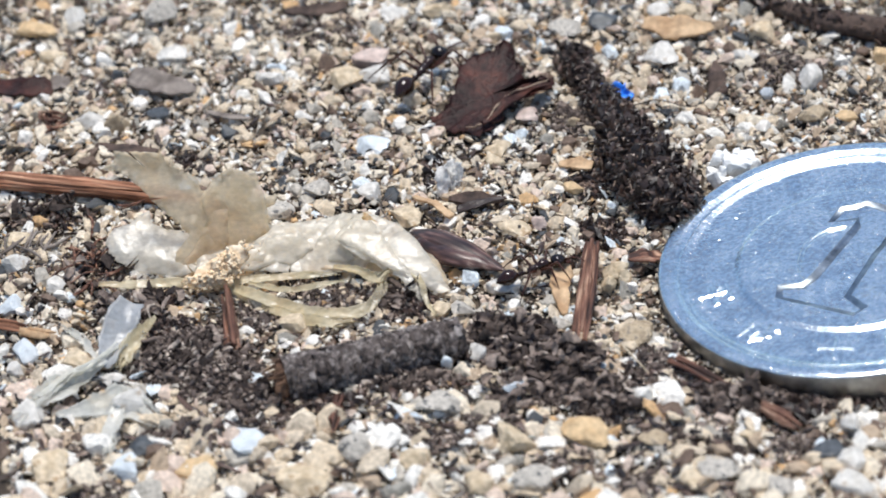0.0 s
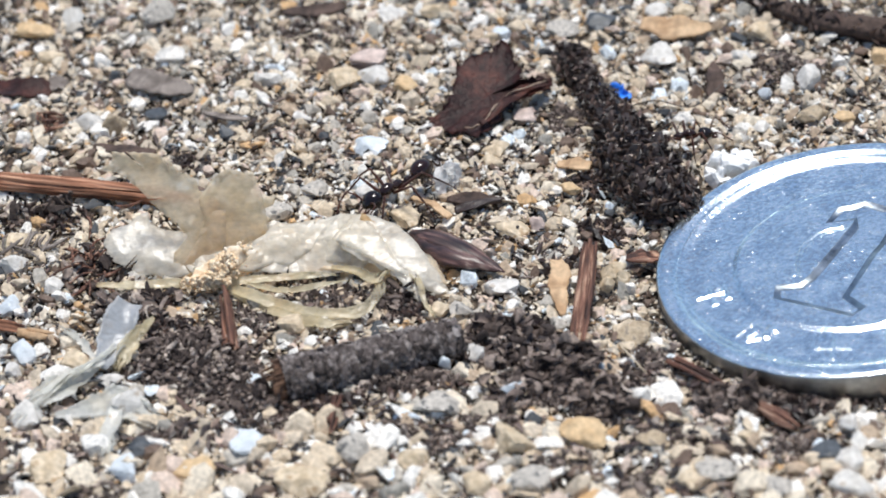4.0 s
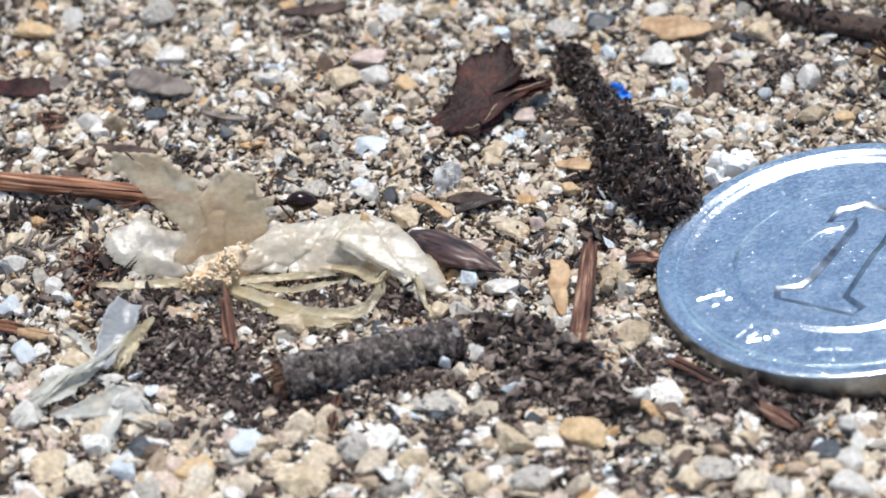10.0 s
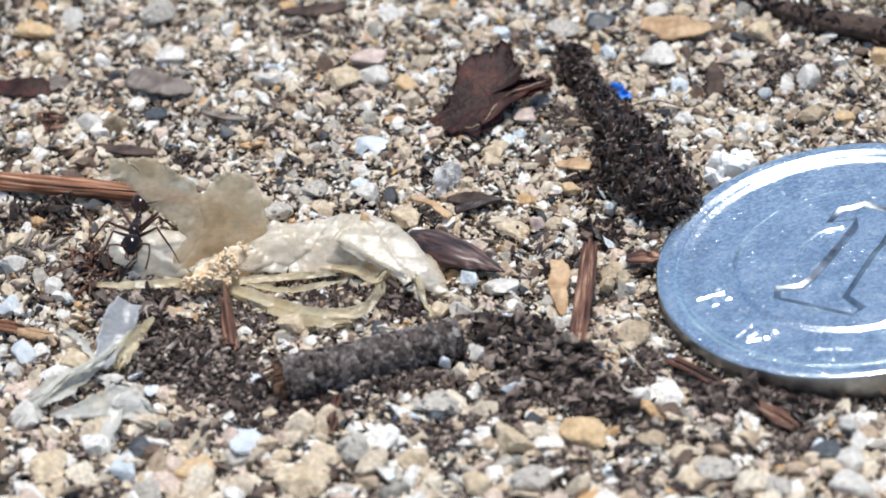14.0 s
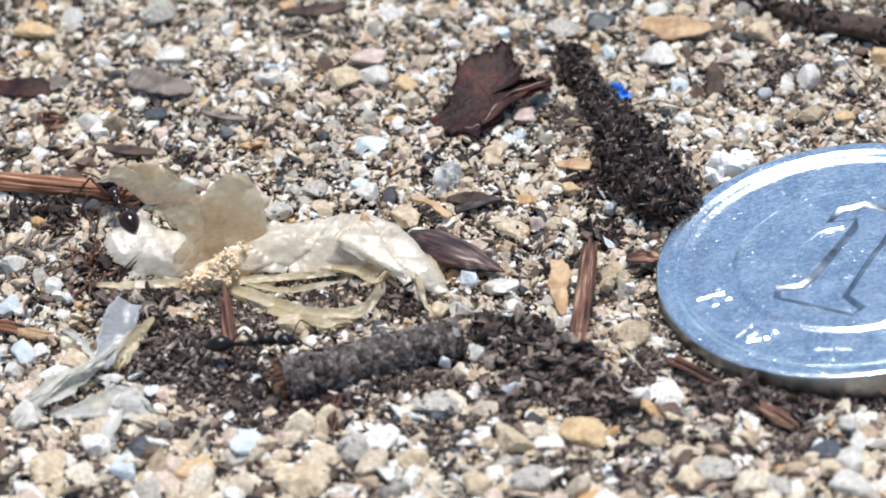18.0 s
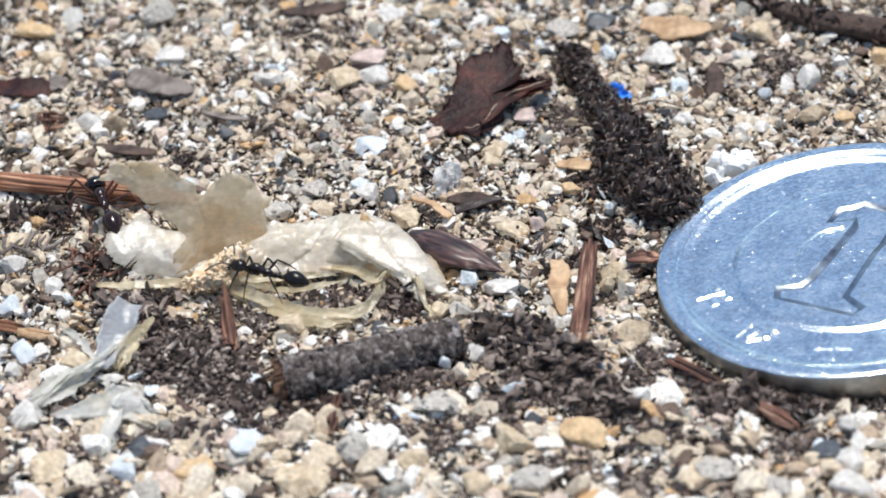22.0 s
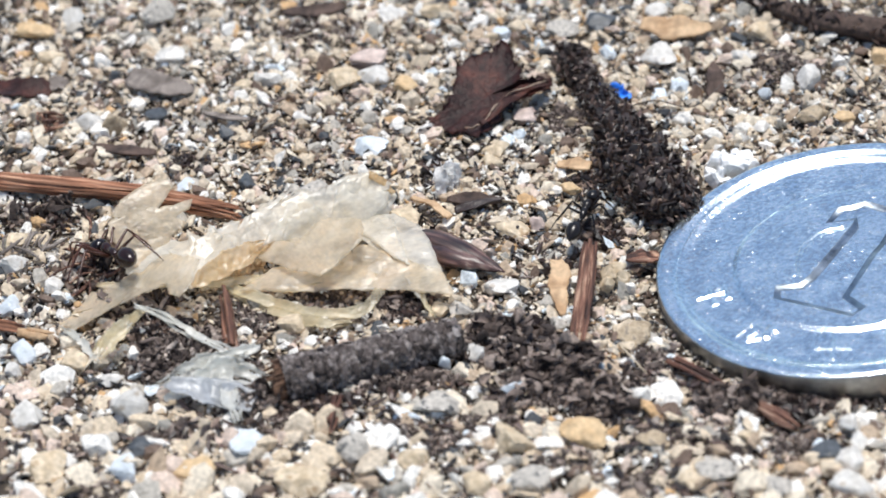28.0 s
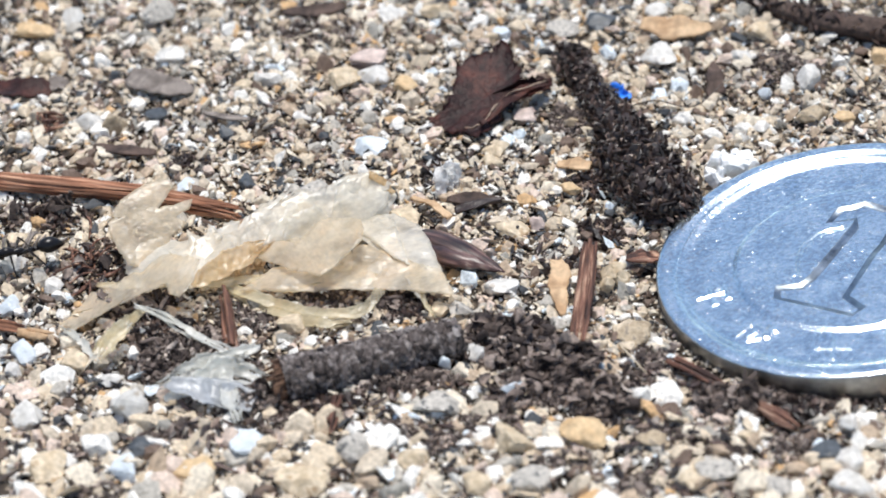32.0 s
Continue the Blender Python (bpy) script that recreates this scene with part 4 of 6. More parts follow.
chip("dark_chip", [(15.91, 15.29, 0.9, 0.1), (15.88, 14.13, 0.8, 0.45), (15.86, 13.1, 0.4, 0.6), (15.89, 12.82, 0.2, 0.5)], (0, -0.8, 0.5), M_TWIG, "upright dark brown chip in the grit", "bark chip", 20, thick=0.4)
chip("brown_flake", [(-18.96, 11.77, 0.4, 0.15), (-17.19, 11.16, 0.5, 0.4), (-15.46, 10.63, 0.4, 0.15)], (0, -0.2, 0.95), M_TWIG, "thin dark brown bark flake", "bark chip", 22)
chip("red_flake", [(6.48, 6.98, 0.3, 0.2), (7.37, 6.45, 0.5, 0.4), (8.26, 6.16, 0.4, 0.3)], (0, -0.3, 0.95), M_FLAKE, "brown bark flake beside the humus clump", "bark flake", 23)
chip("brown_flake", [(9.48, -2.56, 0.3, 0.3), (10.35, -2.69, 0.5, 0.5), (11.27, -2.26, 0.3, 0.3)], (0, -0.2, 0.95), M_DARKWOOD, "dark brown bark flake by the coin", "bark chip", 24)
chip("brown_flake", [(-8.46, 25.12, 0.3, 0.2), (-6.45, 24.64, 0.5, 0.45), (-4.78, 25.24, 0.4, 0.2)], (0, -0.2, 0.95), M_TWIG, "dark brown bark flake on the far grit", "bark chip", 25)
chip("brown_flake", [(-12.91, 14.82, 0.3, 0.1), (-11.6, 13.75, 0.5, 0.25), (-10.34, 13.45, 0.4, 0.1)], (0, -0.2, 0.95), M_GREYCHIP, "thin grey-brown bark sliver", "bark chip", 26)
chip("blue_plastic_scrap", [(9.38, 12.56, 1.2, 0.3), (9.94, 12.34, 1.4, 0.42), (10.46, 11.9, 1.3, 0.35), (10.86, 11.86, 1, 0.15)], (0, -0.5, 0.85), M_BLUE, "tiny crumpled bright blue plastic scrap", "plastic scrap", 27, thick=0.08, curl=0.9, rag=0.3, crumple=0.5)


def lump(name, pieces, material, label, category, seed):
    """A thing of several broken lumps stuck together: pieces of (x, y, z, rx, ry, rz)."""
    rng = np.random.default_rng(seed)
    whole = holder(name, label, category, (pieces[0][0], pieces[0][1], pieces[0][2] - pieces[0][5]))
    for x, y, z, a, b, c in pieces:
        sh = Shape().add(stone_points(rng, BALL3[0], 12, 0.03) * np.array((a, b, c)) * 1.1 + (x, y, z), BALL3[1])
        part("fragment", sh, material, whole, smooth=False)


lump("chalk_crumb", [(15.62, 4.4, 0.8, 0.95, 0.7, 0.8), (14.9, 5.08, 0.7, 0.55, 0.45, 0.8), (16.62, 5.16, 0.8, 0.6, 0.45, 0.7), (14.82, 3.82, 0.6, 0.7, 0.45, 0.6), (16.07, 5.67, 0.8, 0.5, 0.4, 0.7), (15.41, 5.27, 0.9, 0.45, 0.4, 0.6), (16.14, 4.19, 0.9, 0.55, 0.4, 0.6), (16.87, 4.77, 0.6, 0.45, 0.35, 0.6), (14.51, 4.52, 0.6, 0.4, 0.35, 0.55), (15.4, 3.53, 0.6, 0.45, 0.35, 0.5), (15.08, 3.9, 1, 0.35, 0.3, 0.5), (15.87, 4.47, 1.1, 0.35, 0.3, 0.5)], M_CHALK, "crumbly lump of bright white chalky stone behind the coin", "stone", 5)
lump("crumbly_grain", [(8.73, -3.9, 0.6, 0.75, 0.6, 0.7), (8.29, -4.57, 0.4, 0.5, 0.5, 0.5), (9.08, -4.41, 0.4, 0.5, 0.4, 0.5)], M_STONE["cream"], "knobbly cream-white grain beside the splinter", "pebble", 6)


def build_tuft():
    c = np.array((0.39, 5.65, 0.7))
    tuft = holder("fluff_tuft", "small tuft of pale grey fluff", "fluff", tuple(c - (0, 0, 0.7)))
    for i, (dx, dy, dz, tx, w) in enumerate(((-0.25, -0.2, 0.0, -0.2, 0.34), (0.15, 0.0, 0.1, 0.1, 0.40), (0.45, 0.2, -0.1, 0.4, 0.28))):
        sh = Shape()
        p = c + (dx, dy, dz)
        sheet(sh, [(*(p + (tx * 0.6, 0.3, 0.75)), w * 0.5), (*(p + (tx * 0.3, 0.1, 0.3)), w), (*(p - (0.05, 0.1, 0.3)), w * 1.1), (*(p - (0.1, 0.3, 0.75)), w * 0.7)], (0.1, -0.8, 0.5), thick=0.12, curl=0.3, rag=0.2, crumple=0.3, seed=60 + i, nu=24, nv=9, tip=0.2)
        part("shred", sh, M_TUFT, tuft)
    rng = np.random.default_rng(6)
    hair = Shape()
    for i in range(160):
        p = c + rng.normal(size=3) * np.array((0.32, 0.25, 0.4))
        d = unit(rng.normal(size=3) + (0, -0.4, -0.3))
        tube(hair, [(*p, 0.03), (*(p + d * 0.35), 0.012)], seg=4)
    part("hair", hair, M_TUFT, tuft, kind="stuff")


build_tuft()


def strand(name, rows, material, label, category, seg=6):
    sh = Shape()
    tube(sh, rows, seg=seg)
    return thing(name, sh, material, label, category, tuple(np.array(rows)[0, :3]))


strand("plant_fibre", [(-9.42, 20.95, 0.5, 0.03), (-7.09, 21.23, 0.9, 0.035), (-4.97, 22.63, 0.5, 0.03)], M_FIBRE, "fine pale plant fibre on the grit", "fibre")
strand("root_hair", [(10.75, 11.88, 0.4, 0.035), (12.32, 11.75, 0.8, 0.035), (14.42, 10.89, 0.8, 0.035), (16.92, 13.55, 1, 0.035), (21.01, 16.94, 0.6, 0.03)], M_WIRE, "thin dark curving root hair", "fibre")
strand("root_hair", [(21.74, 16.84, 0.6, 0.035), (23.11, 14.78, 1, 0.04), (23.97, 12, 0.9, 0.04), (25.89, 10.2, 0.4, 0.035)], M_WIRE, "thin dark curving root hair", "fibre")
strand("plant_fibre", [(8.47, -10.15, 0.5, 0.05), (8.98, -11.42, 0.6, 0.05), (9.59, -12.34, 0.3, 0.04)], M_FIBRE, "short pale plant fibre", "fibre")
strand("root_hair", [(-2.64, 4.69, 0.5, 0.03), (-3.26, 3.25, 0.8, 0.04), (-2.85, 2.05, 0.6, 0.03)], M_WIRE, "short dark root hair", "fibre")


def dried_plant(centre, count, length, material, label, seed, spread):
    """A tangle of dry stems, one thing with its stems as parts."""
    rng = np.random.default_rng(seed)
    c = np.array(centre)
    plant = holder("dried_plant", label, "plant debris", tuple(c - (0, 0, 0.4)))
    for i in range(count):
        sh = Shape()
        p = c + rng.normal(size=3) * np.array((spread[0], spread[1], 0.12))
        d = unit(rng.normal(size=3) * (1, 1, 0.45))
        L = length * rng.uniform(0.5, 1.2)
        tube(sh, [(*(p - d * L / 2), 0.04), (*(p + rng.normal(size=3) * 0.15), rng.uniform(0.06, 0.13)), (*(p + d * L / 2), 0.03)], seg=6, rough=0.15, seed=i)
        part("stem", sh, material, plant)


dried_plant((-21.73, 14.47, 0.5), 16, 1.5, M_DARKWOOD, "tangle of dark reddish dry plant stems", 71, (0.5, 0.5))
dried_plant((-22.05, 2.03, 0.5), 11, 2.3, M_GREYCHIP, "tangle of grey-brown dry plant stems", 72, (0.9, 0.9))
dried_plant((-18.5, 0.5, 0.5), 30, 1.6, M_DARKWOOD, "tangle of dark red-brown dry plant stems", 73, (0.9, 1.5))


# ---- dark humus patches between the grains ----
def humus(cx, cy, rx, ry, count, seed, label, height=0.35, material=None):
    rng = np.random.default_rng(seed)
    sh = Shape()
    forms = [stone_points(rng, BALL1[0], 5, 0.25) for _ in range(12)]
    for i in range(int(count * 1.7)):
        a, r = rng.uniform(0, 6.283), math.sqrt(rng.random())
        x, y = cx + math.cos(a) * r * rx, cy + math.sin(a) * r * ry
        s = rng.uniform(0.05, 0.16) * (2.0 if rng.random() < 0.12 else 1.0)
        p = forms[i % 12] * np.array((s * rng.uniform(1.0, 2.4), s * 1.0, s * 0.55))
        z = swell(x, y) + 0.2 + height * (1 - r * r) * rng.uniform(0.4, 1.5)
        sh.add(p @ spin(rng).T + (x, y, z), BALL1[1])
    thing("humus", sh, material or M_DIRT, label, "soil", (cx, cy, 0), kind="stuff", smooth=False)


humus(-13.2, -8.3, 3.2, 2.5, 1400, 81, "crumbly dark grey-brown humus between grains", 0.95)
humus(-11.8, -9.9, 2.6, 1.9, 900, 80, "crumbly dark grey-brown humus between grains", 0.7)
humus(-2.6, -11.3, 3.4, 0.8, 420, 79, "crumbly dark humus in front of the twig", 0.3)
humus(2.96, -8.94, 2.6, 1.9, 800, 82, "crumbly dark grey-brown humus between grains", 0.5)
humus(5.19, -11.55, 2.4, 2.6, 900, 83, "crumbly dark grey-brown humus between grains", 0.45)
humus(7.51, -13.97, 2.0, 1.7, 500, 84, "crumbly dark grey-brown humus between grains", 0.6)
humus(14.16, -14.95, 2.6, 1.2, 500, 85, "crumbly dark humus by the coin", 0.5)
humus(-17.9, 0.2, 1.6, 2.0, 110, 86, "crumbly dark humus beside the papery husk", 0.4, M_CRUMB)
humus(-21.24, 5.41, 2.6, 1.3, 150, 87, "crumbly dark humus below the red stick", 0.35, M_CRUMB)
humus(-2.03, -4.68, 1.5, 1.4, 320, 88, "crumbly dark humus beside the papery husk", 0.4, M_CRUMB)
humus(-6.68, -3.6, 3.5, 1.2, 520, 89, "crumbly dark humus under the papery husk", 0.15, M_DIRT)
humus(-13.73, 9.71, 1.0, 1.0, 130, 90, "small patch of dark humus", 0.3, M_CRUMB)
humus(-10.35, -11.93, 1.5, 1.5, 260, 91, "crumbly dark humus at the twig's broken end", 0.5, M_DIRT)
humus(8.27, 0.69, 1.6, 1.2, 260, 92, "crumbly dark humus beside the clump", 0.3, M_CRUMB)
humus(-0.48, -16.37, 1.4, 1.0, 160, 93, "small patch of dark humus", 0.25, M_DIRT)
humus(9.83, -11.22, 1.5, 1.6, 260, 94, "crumbly dark humus by the coin", 0.3, M_DIRT)
humus(-0.13, 7.3, 1.0, 1.3, 160, 95, "dark humus under the fluff", 0.25, M_CRUMB)
humus(6.25, -2.53, 1.5, 0.9, 160, 96, "dark humus behind the splinter", 0.25, M_CRUMB)
humus(-6.15, 23.36, 3.0, 1.8, 300, 97, "thin dark humus among the far grit", 0.2, M_DIRT)
humus(-16.02, -3.38, 2.3, 1.4, 420, 99, "crumbly dark humus below the papery husk", 0.3, M_CRUMB)
humus(-9.58, -5.13, 2.4, 1.2, 300, 100, "crumbly dark humus below the papery husk", 0.15, M_DIRT)
humus(17.41, -15.38, 3.0, 0.9, 460, 101, "crumbly dark humus under the coin's edge", 0.3, M_CRUMB)
humus(11.81, -13.75, 2.0, 1.0, 260, 102, "crumbly dark humus under the coin's edge", 0.25, M_CRUMB)
humus(10.63, -17.18, 2.4, 1.0, 240, 103, "dark humus among the near grit", 0.2, M_DIRT)
humus(16.47, -18.27, 2.0, 0.9, 200, 104, "dark humus among the near grit", 0.2, M_DIRT)
# added dark crumbs that stand in for the twig's shadow
humus(-6.46, -12.66, 2.6, 0.8, 360, 105, "dark crumbs laid in for the shadow under the twig", 0.2, M_CRUMB)
humus(7.51, 11.45, 1.2, 1.6, 240, 106, "dark humus crumbs beside the clump", 0.25, M_DIRT)
humus(8.02, 5.17, 1.3, 1.3, 220, 107, "dark humus crumbs beside the clump", 0.25, M_CRUMB)
humus(-14.49, -5.43, 1.9, 0.9, 300, 108, "crumbly dark humus below the papery husk", 0.3, M_CRUMB)
humus(-4.08, -5.58, 2.2, 0.7, 220, 109, "thin dark humus behind the twig", 0.15, M_DIRT)
for at_x, at_y, wide, seed_no in ((-18.5, -14.6, 1.6, 111), (-13.6, -14.2, 1.5, 112), (-8.6, -14.0, 1.7, 113), (-3.2, -15.4, 1.5, 114), (1.6, -14.9, 1.6, 115), (5.0, -18.6, 1.7, 116), (-10.8, -19.3, 1.8, 117), (12.6, -18.7, 1.5, 118), (-5.6, -20.6, 1.8, 119), (8.4, -20.6, 1.6, 120), (-17.4, -18.6, 1.8, 121)):
    humus(at_x, at_y, wide, wide * 0.6, 130, seed_no, "dark humus crumbs among the near grit", 0.25)
humus(19.71, 15.5, 2.2, 1.6, 220, 98, "thin dark humus among the far grit", 0.2, M_DIRT)


def mould(x, y, rx, ry, count, seed, label):
    """Curled dark scraps of rotted leaf lying in a heap, uncountable."""
    rng = np.random.default_rng(seed)
    sh = Shape()
    for i in range(int(count * 1.5)):
        a, r = rng.uniform(0, 6.283), math.sqrt(rng.random())
        p = np.array((x + math.cos(a) * r * rx, y + math.sin(a) * r * ry, 0))
        p[2] = swell(p[0], p[1]) + 0.45 + 0.75 * (1 - r * r) * rng.random()
        d = unit(rng.normal(size=3) * (1, 1, 0.35)) * rng.uniform(0.2, 0.5)
        b = rng.normal(size=3) * 0.14
        w = rng.uniform(0.10, 0.30)
        sheet(sh, [(*(p - d), w * 0.5), (*(p + b), w), (*(p + d), w * 0.4)], unit(rng.normal(size=3) * 0.6 + (0, -0.3, 1)), thick=0.06, curl=rng.choice((-1, 1)) * rng.uniform(0.4, 1.5), rag=0.25, crumple=0.25, seed=seed + i, nu=8, nv=5, tip=0.1)
    thing("leaf_mould", sh, M_DIRT, label, "leaf mould", (x, y, 0), kind="stuff", smooth=False)


mould(2.99, -8.47, 2.2, 1.6, 130, 1001, "heap of curled grey-brown rotted leaf scraps")
mould(5.22, -11.09, 2.2, 2.2, 150, 1101, "heap of curled grey-brown rotted leaf scraps")
mould(7.52, -13.87, 1.8, 1.4, 80, 1201, "heap of curled grey-brown rotted leaf scraps")
mould(-13.38, -7.98, 2.3, 1.8, 120, 1301, "heap of curled dark brown rotted leaf scraps")
mould(13.92, -14.7, 2.2, 0.9, 45, 1401, "curled dark rotted leaf scraps by the coin")
mould(-18.3, 0.4, 1.7, 2.2, 16, 1501, "curled dark rotted leaf scraps beside the husk")
mould(1.83, -8.81, 1.2, 2.0, 70, 2001, "heap of curled brown rotted leaf scraps at the twig's end")
mould(2.73, -12.84, 1.4, 1.4, 50, 2101, "heap of curled brown rotted leaf scraps")
mould(-16.15, -3.5, 2.0, 1.2, 50, 1701, "curled dark rotted leaf scraps beside the husk")
mould(-9.65, -12.01, 1.0, 0.9, 26, 1801, "torn brown bark scraps at the twig's broken end")
mould(-2.59, -4.12, 1.4, 0.9, 30, 1901, "curled dark rotted leaf scraps under the husk")
mould(-21.56, 5.84, 2.2, 1.2, 18, 1601, "curled dark rotted leaf scraps below the stick")


def build_litter():
    """Tiny dark slivers and crumbs strewn through the grit, uncountable."""
    rng = np.random.default_rng(123)
    forms = [stone_points(rng, BALL1[0], 5, 0.25) for _ in range(12)]
    sh = Shape()
    for i in range(6500):
        y = rng.uniform(-25, 34)
        x = rng.uniform(-1, 1) * half_view(y)
        if noise.noise(Vector((x * 0.12, y * 0.12, 5))) < rng.uniform(-0.6, 0.35) or (y > 2 and rng.random() < 0.45):
            continue
        s = rng.uniform(0.06, 0.2) * (1.5 if y < -12 else 1.0)
        p = forms[i % 12] * np.array((s * rng.uniform(1.2, 4.0), s * 0.8, s * 0.45))
        a = rng.uniform(0, 6.28)
        p = p @ np.array([[math.cos(a), math.sin(a), 0.2], [-math.sin(a), math.cos(a), 0.2], [-0.2, -0.2, 1]])
        sh.add(p + (x, y, swell(x, y) + rng.uniform(0.25, 0.55)), BALL1[1])
    thing("plant_litter", sh, M_CRUMB, "tiny dark slivers of bark and humus among the grit", "plant litter", (0, 0, 0), kind="stuff", smooth=False)


build_litter()


# ---- pebbles that stand out ----
PEBBLES = [0]


def pebble(x, y, w, h, kind, label):
    PEBBLES[0] += 1
    rng = np.random.default_rng(500 + PEBBLES[0])
    v = stone_points(rng, BALL3[0], 17, 0.012) * 1.18
    r = np.array((w * 0.56, w * rng.uniform(0.42, 0.6), max(h, 0.4 * w) * 0.44))
    a = rng.uniform(-0.5, 0.5)
    v = v * r
    v = v @ np.array([[math.cos(a), -math.sin(a), 0], [math.sin(a), math.cos(a), 0], [0, 0, 1]]).T
    z = 0.10 + r[2] * 0.35
    sh = Shape().add(v + (x, y, z), BALL3[1])
    thing("pebble", sh, M_STONE[kind], label + " among the loose grit", "pebble", (x, y, z - r[2] * 0.9), group="loose pebbles on the ground", smooth=False)


pebble(-5.07, 16.98, 2.06, 1.35, "cream", "rounded cream pebble")
pebble(-3.29, 17.29, 1.99, 1.48, "white", "rounded white and tan pebble")
pebble(-3.41, 19.03, 2.27, 1.3, "pink", "pale pinkish pebble")
pebble(-1.45, 16.14, 1.6, 1.02, "orange", "small yellow-ochre pebble")
pebble(-3.85, 5.41, 1.64, 1.22, "white", "bright white angular grain")
pebble(-13.61, 7.41, 1.41, 0.98, "blue_white", "bright white quartz grain")
pebble(-3.45, 10.11, 2.05, 1.12, "blue_white", "greyish white angular grain")
pebble(19.09, 18.82, 1.94, 1.56, "cream", "pale cream pebble")
pebble(17.65, 16.53, 1.47, 1.15, "white", "dull white pebble")
pebble(12.99, 17.15, 2.12, 1.35, "white", "greyish white pebble")
pebble(1.34, -9.99, 1.13, 1.86, "white", "white flat quartz grain beside the twig")
pebble(-0.34, -10.36, 0.67, 0.96, "blue_white", "tiny bluish white grain on the twig")
pebble(2.89, -12.95, 1.28, 1.5, "blue_white", "white angular quartz grain")
pebble(10.38, -14.26, 1.49, 0.99, "white", "white angular quartz grain")
pebble(-15.88, -12.17, 2.06, 2.06, "white", "large white angular quartz grain")
pebble(-9.98, -15.69, 2.3, 1.59, "blue_white", "bluish white quartz grain")
pebble(-12.6, -17.49, 2.71, 1.3, "orange", "ochre pebble close to the lens")
pebble(-19.57, -16.54, 2.45, 1.63, "cream", "large cream pebble close to the lens")
pebble(-21.09, -12.39, 2.23, 1.67, "white", "white pebble")
pebble(-4.91, -16.87, 2.17, 1.79, "grey", "grey-beige angular pebble")
pebble(-0.78, -13.57, 2.32, 1.55, "grey", "pale grey pebble with dark specks")
pebble(2.63, -16.93, 2.17, 1.63, "cream", "cream pebble")
pebble(13.98, -17.59, 1.14, 0.97, "cream", "small cream pebble")
pebble(17.4, -19.36, 2.04, 1.07, "dark", "dark blue-grey pebble")
pebble(18.34, -20.23, 1.92, 1.17, "white", "pale angular pebble")
pebble(12.19, -19.85, 2.3, 1.12, "grey", "dark grey angular pebble")
pebble(18.48, -22.02, 2.11, 1.32, "white", "white pebble close to the lens")
pebble(-7.89, -6.24, 1.49, 0.98, "cream", "small yellowish cream pebble")
pebble(-21.55, -6.86, 1.43, 1.15, "blue_white", "bluish white quartz grain")
pebble(-22.08, -8.36, 1.25, 0.97, "white", "white grain")
pebble(-17.04, -9.55, 1.3, 0.73, "white", "flat white grain")
pebble(21.07, 13.77, 1.58, 1.9, "white", "translucent white grain")
pebble(18.44, 12.51, 0.76, 1.26, "blue_white", "small white upright grain")
pebble(17.88, 9.26, 1.24, 0.99, "white", "small white pebble")
pebble(3.53, 1.17, 1.85, 1.01, "cream", "cream oval pebble")
pebble(3.01, -4.29, 1.8, 1.45, "white", "greyish white angular grain")
pebble(-1.65, 2.77, 1.86, 1.38, "cream", "knobbly cream pebble")
pebble(9.15, -8.83, 2.1, 1.25, "tan", "brown-tan pebble by the coin")
pebble(5.65, -7.74, 1.25, 0.86, "grey", "bluish grey grain")
pebble(0.76, -6, 1.15, 1.15, "grey", "grey flat grain")
pebble(-0.27, -5.73, 1.27, 0.75, "cream", "cream flat grain")
pebble(-15.62, 14.88, 1.4, 0.83, "dark", "dark blue-black grain")
pebble(-11.59, 12.25, 1.13, 1.01, "dark", "black grain")
pebble(-14.85, 20.87, 1.96, 1.11, "white", "whitish pebble")
pebble(-19.43, 14.49, 1.78, 1.4, "white", "pale grain")
pebble(-17.97, 13.89, 1.46, 1.9, "tan", "grey-tan angular grain")
pebble(-22.81, 24.8, 2.4, 1.2, "orange", "tan-yellow flat pebble")
pebble(-22.11, 21.72, 1.64, 1.38, "cream", "cream pebble")
pebble(-15.82, 25.48, 2.4, 2, "grey", "mottled grey pebble")
pebble(-20.87, 26.03, 1.67, 1.34, "white", "dull white pebble")
pebble(10.28, 21.53, 1.84, 1.12, "dark", "dark grey pebble")
pebble(13.31, 22.28, 1.65, 0.99, "white", "white pebble")
pebble(4.33, 20.81, 1.44, 1.18, "blue_white", "bluish white grain above the leaf")
pebble(3.66, 20.59, 1.11, 0.98, "cream", "yellowish grain above the leaf")
pebble(3.03, 7.53, 1.23, 0.92, "cream", "small cream grain")
pebble(4.95, 12.21, 1.45, 0.82, "pink", "pinkish tan grain below the leaf")
pebble(7, 4.49, 1.33, 0.97, "orange", "ochre grain")
pebble(3.36, 9.07, 1.36, 0.81, "cream", "cream grain")
pebble(-10.43, 7.34, 1.29, 0.8, "dark", "dark bluish grain")
pebble(-6.59, 6.19, 1.83, 0.92, "grey", "flat grey grain")
pebble(-8.73, 4.12, 1.81, 1.21, "grey", "flat pale grey grain")
pebble(23.22, 3.92, 1.81, 1.21, "cream", "cream pebble")
pebble(14.93, 21.93, 1.64, 0.99, "cream", "cream pebble")
pebble(25.46, 15.49, 1.91, 1.6, "orange", "ochre pebble")
pebble(15.96, 2.66, 1.2, 0.9, "tan", "tan grain")
pebble(18.77, -17.35, 1.35, 1.08, "white", "pale grain")
pebble(-18.96, -8.01, 1.42, 1.14, "cream", "cream grain")
pebble(6.31, -16.82, 2.17, 1.63, "orange", "pale ochre pebble")
pebble(-2.15, -17.61, 1.89, 1.35, "cream", "cream pebble")
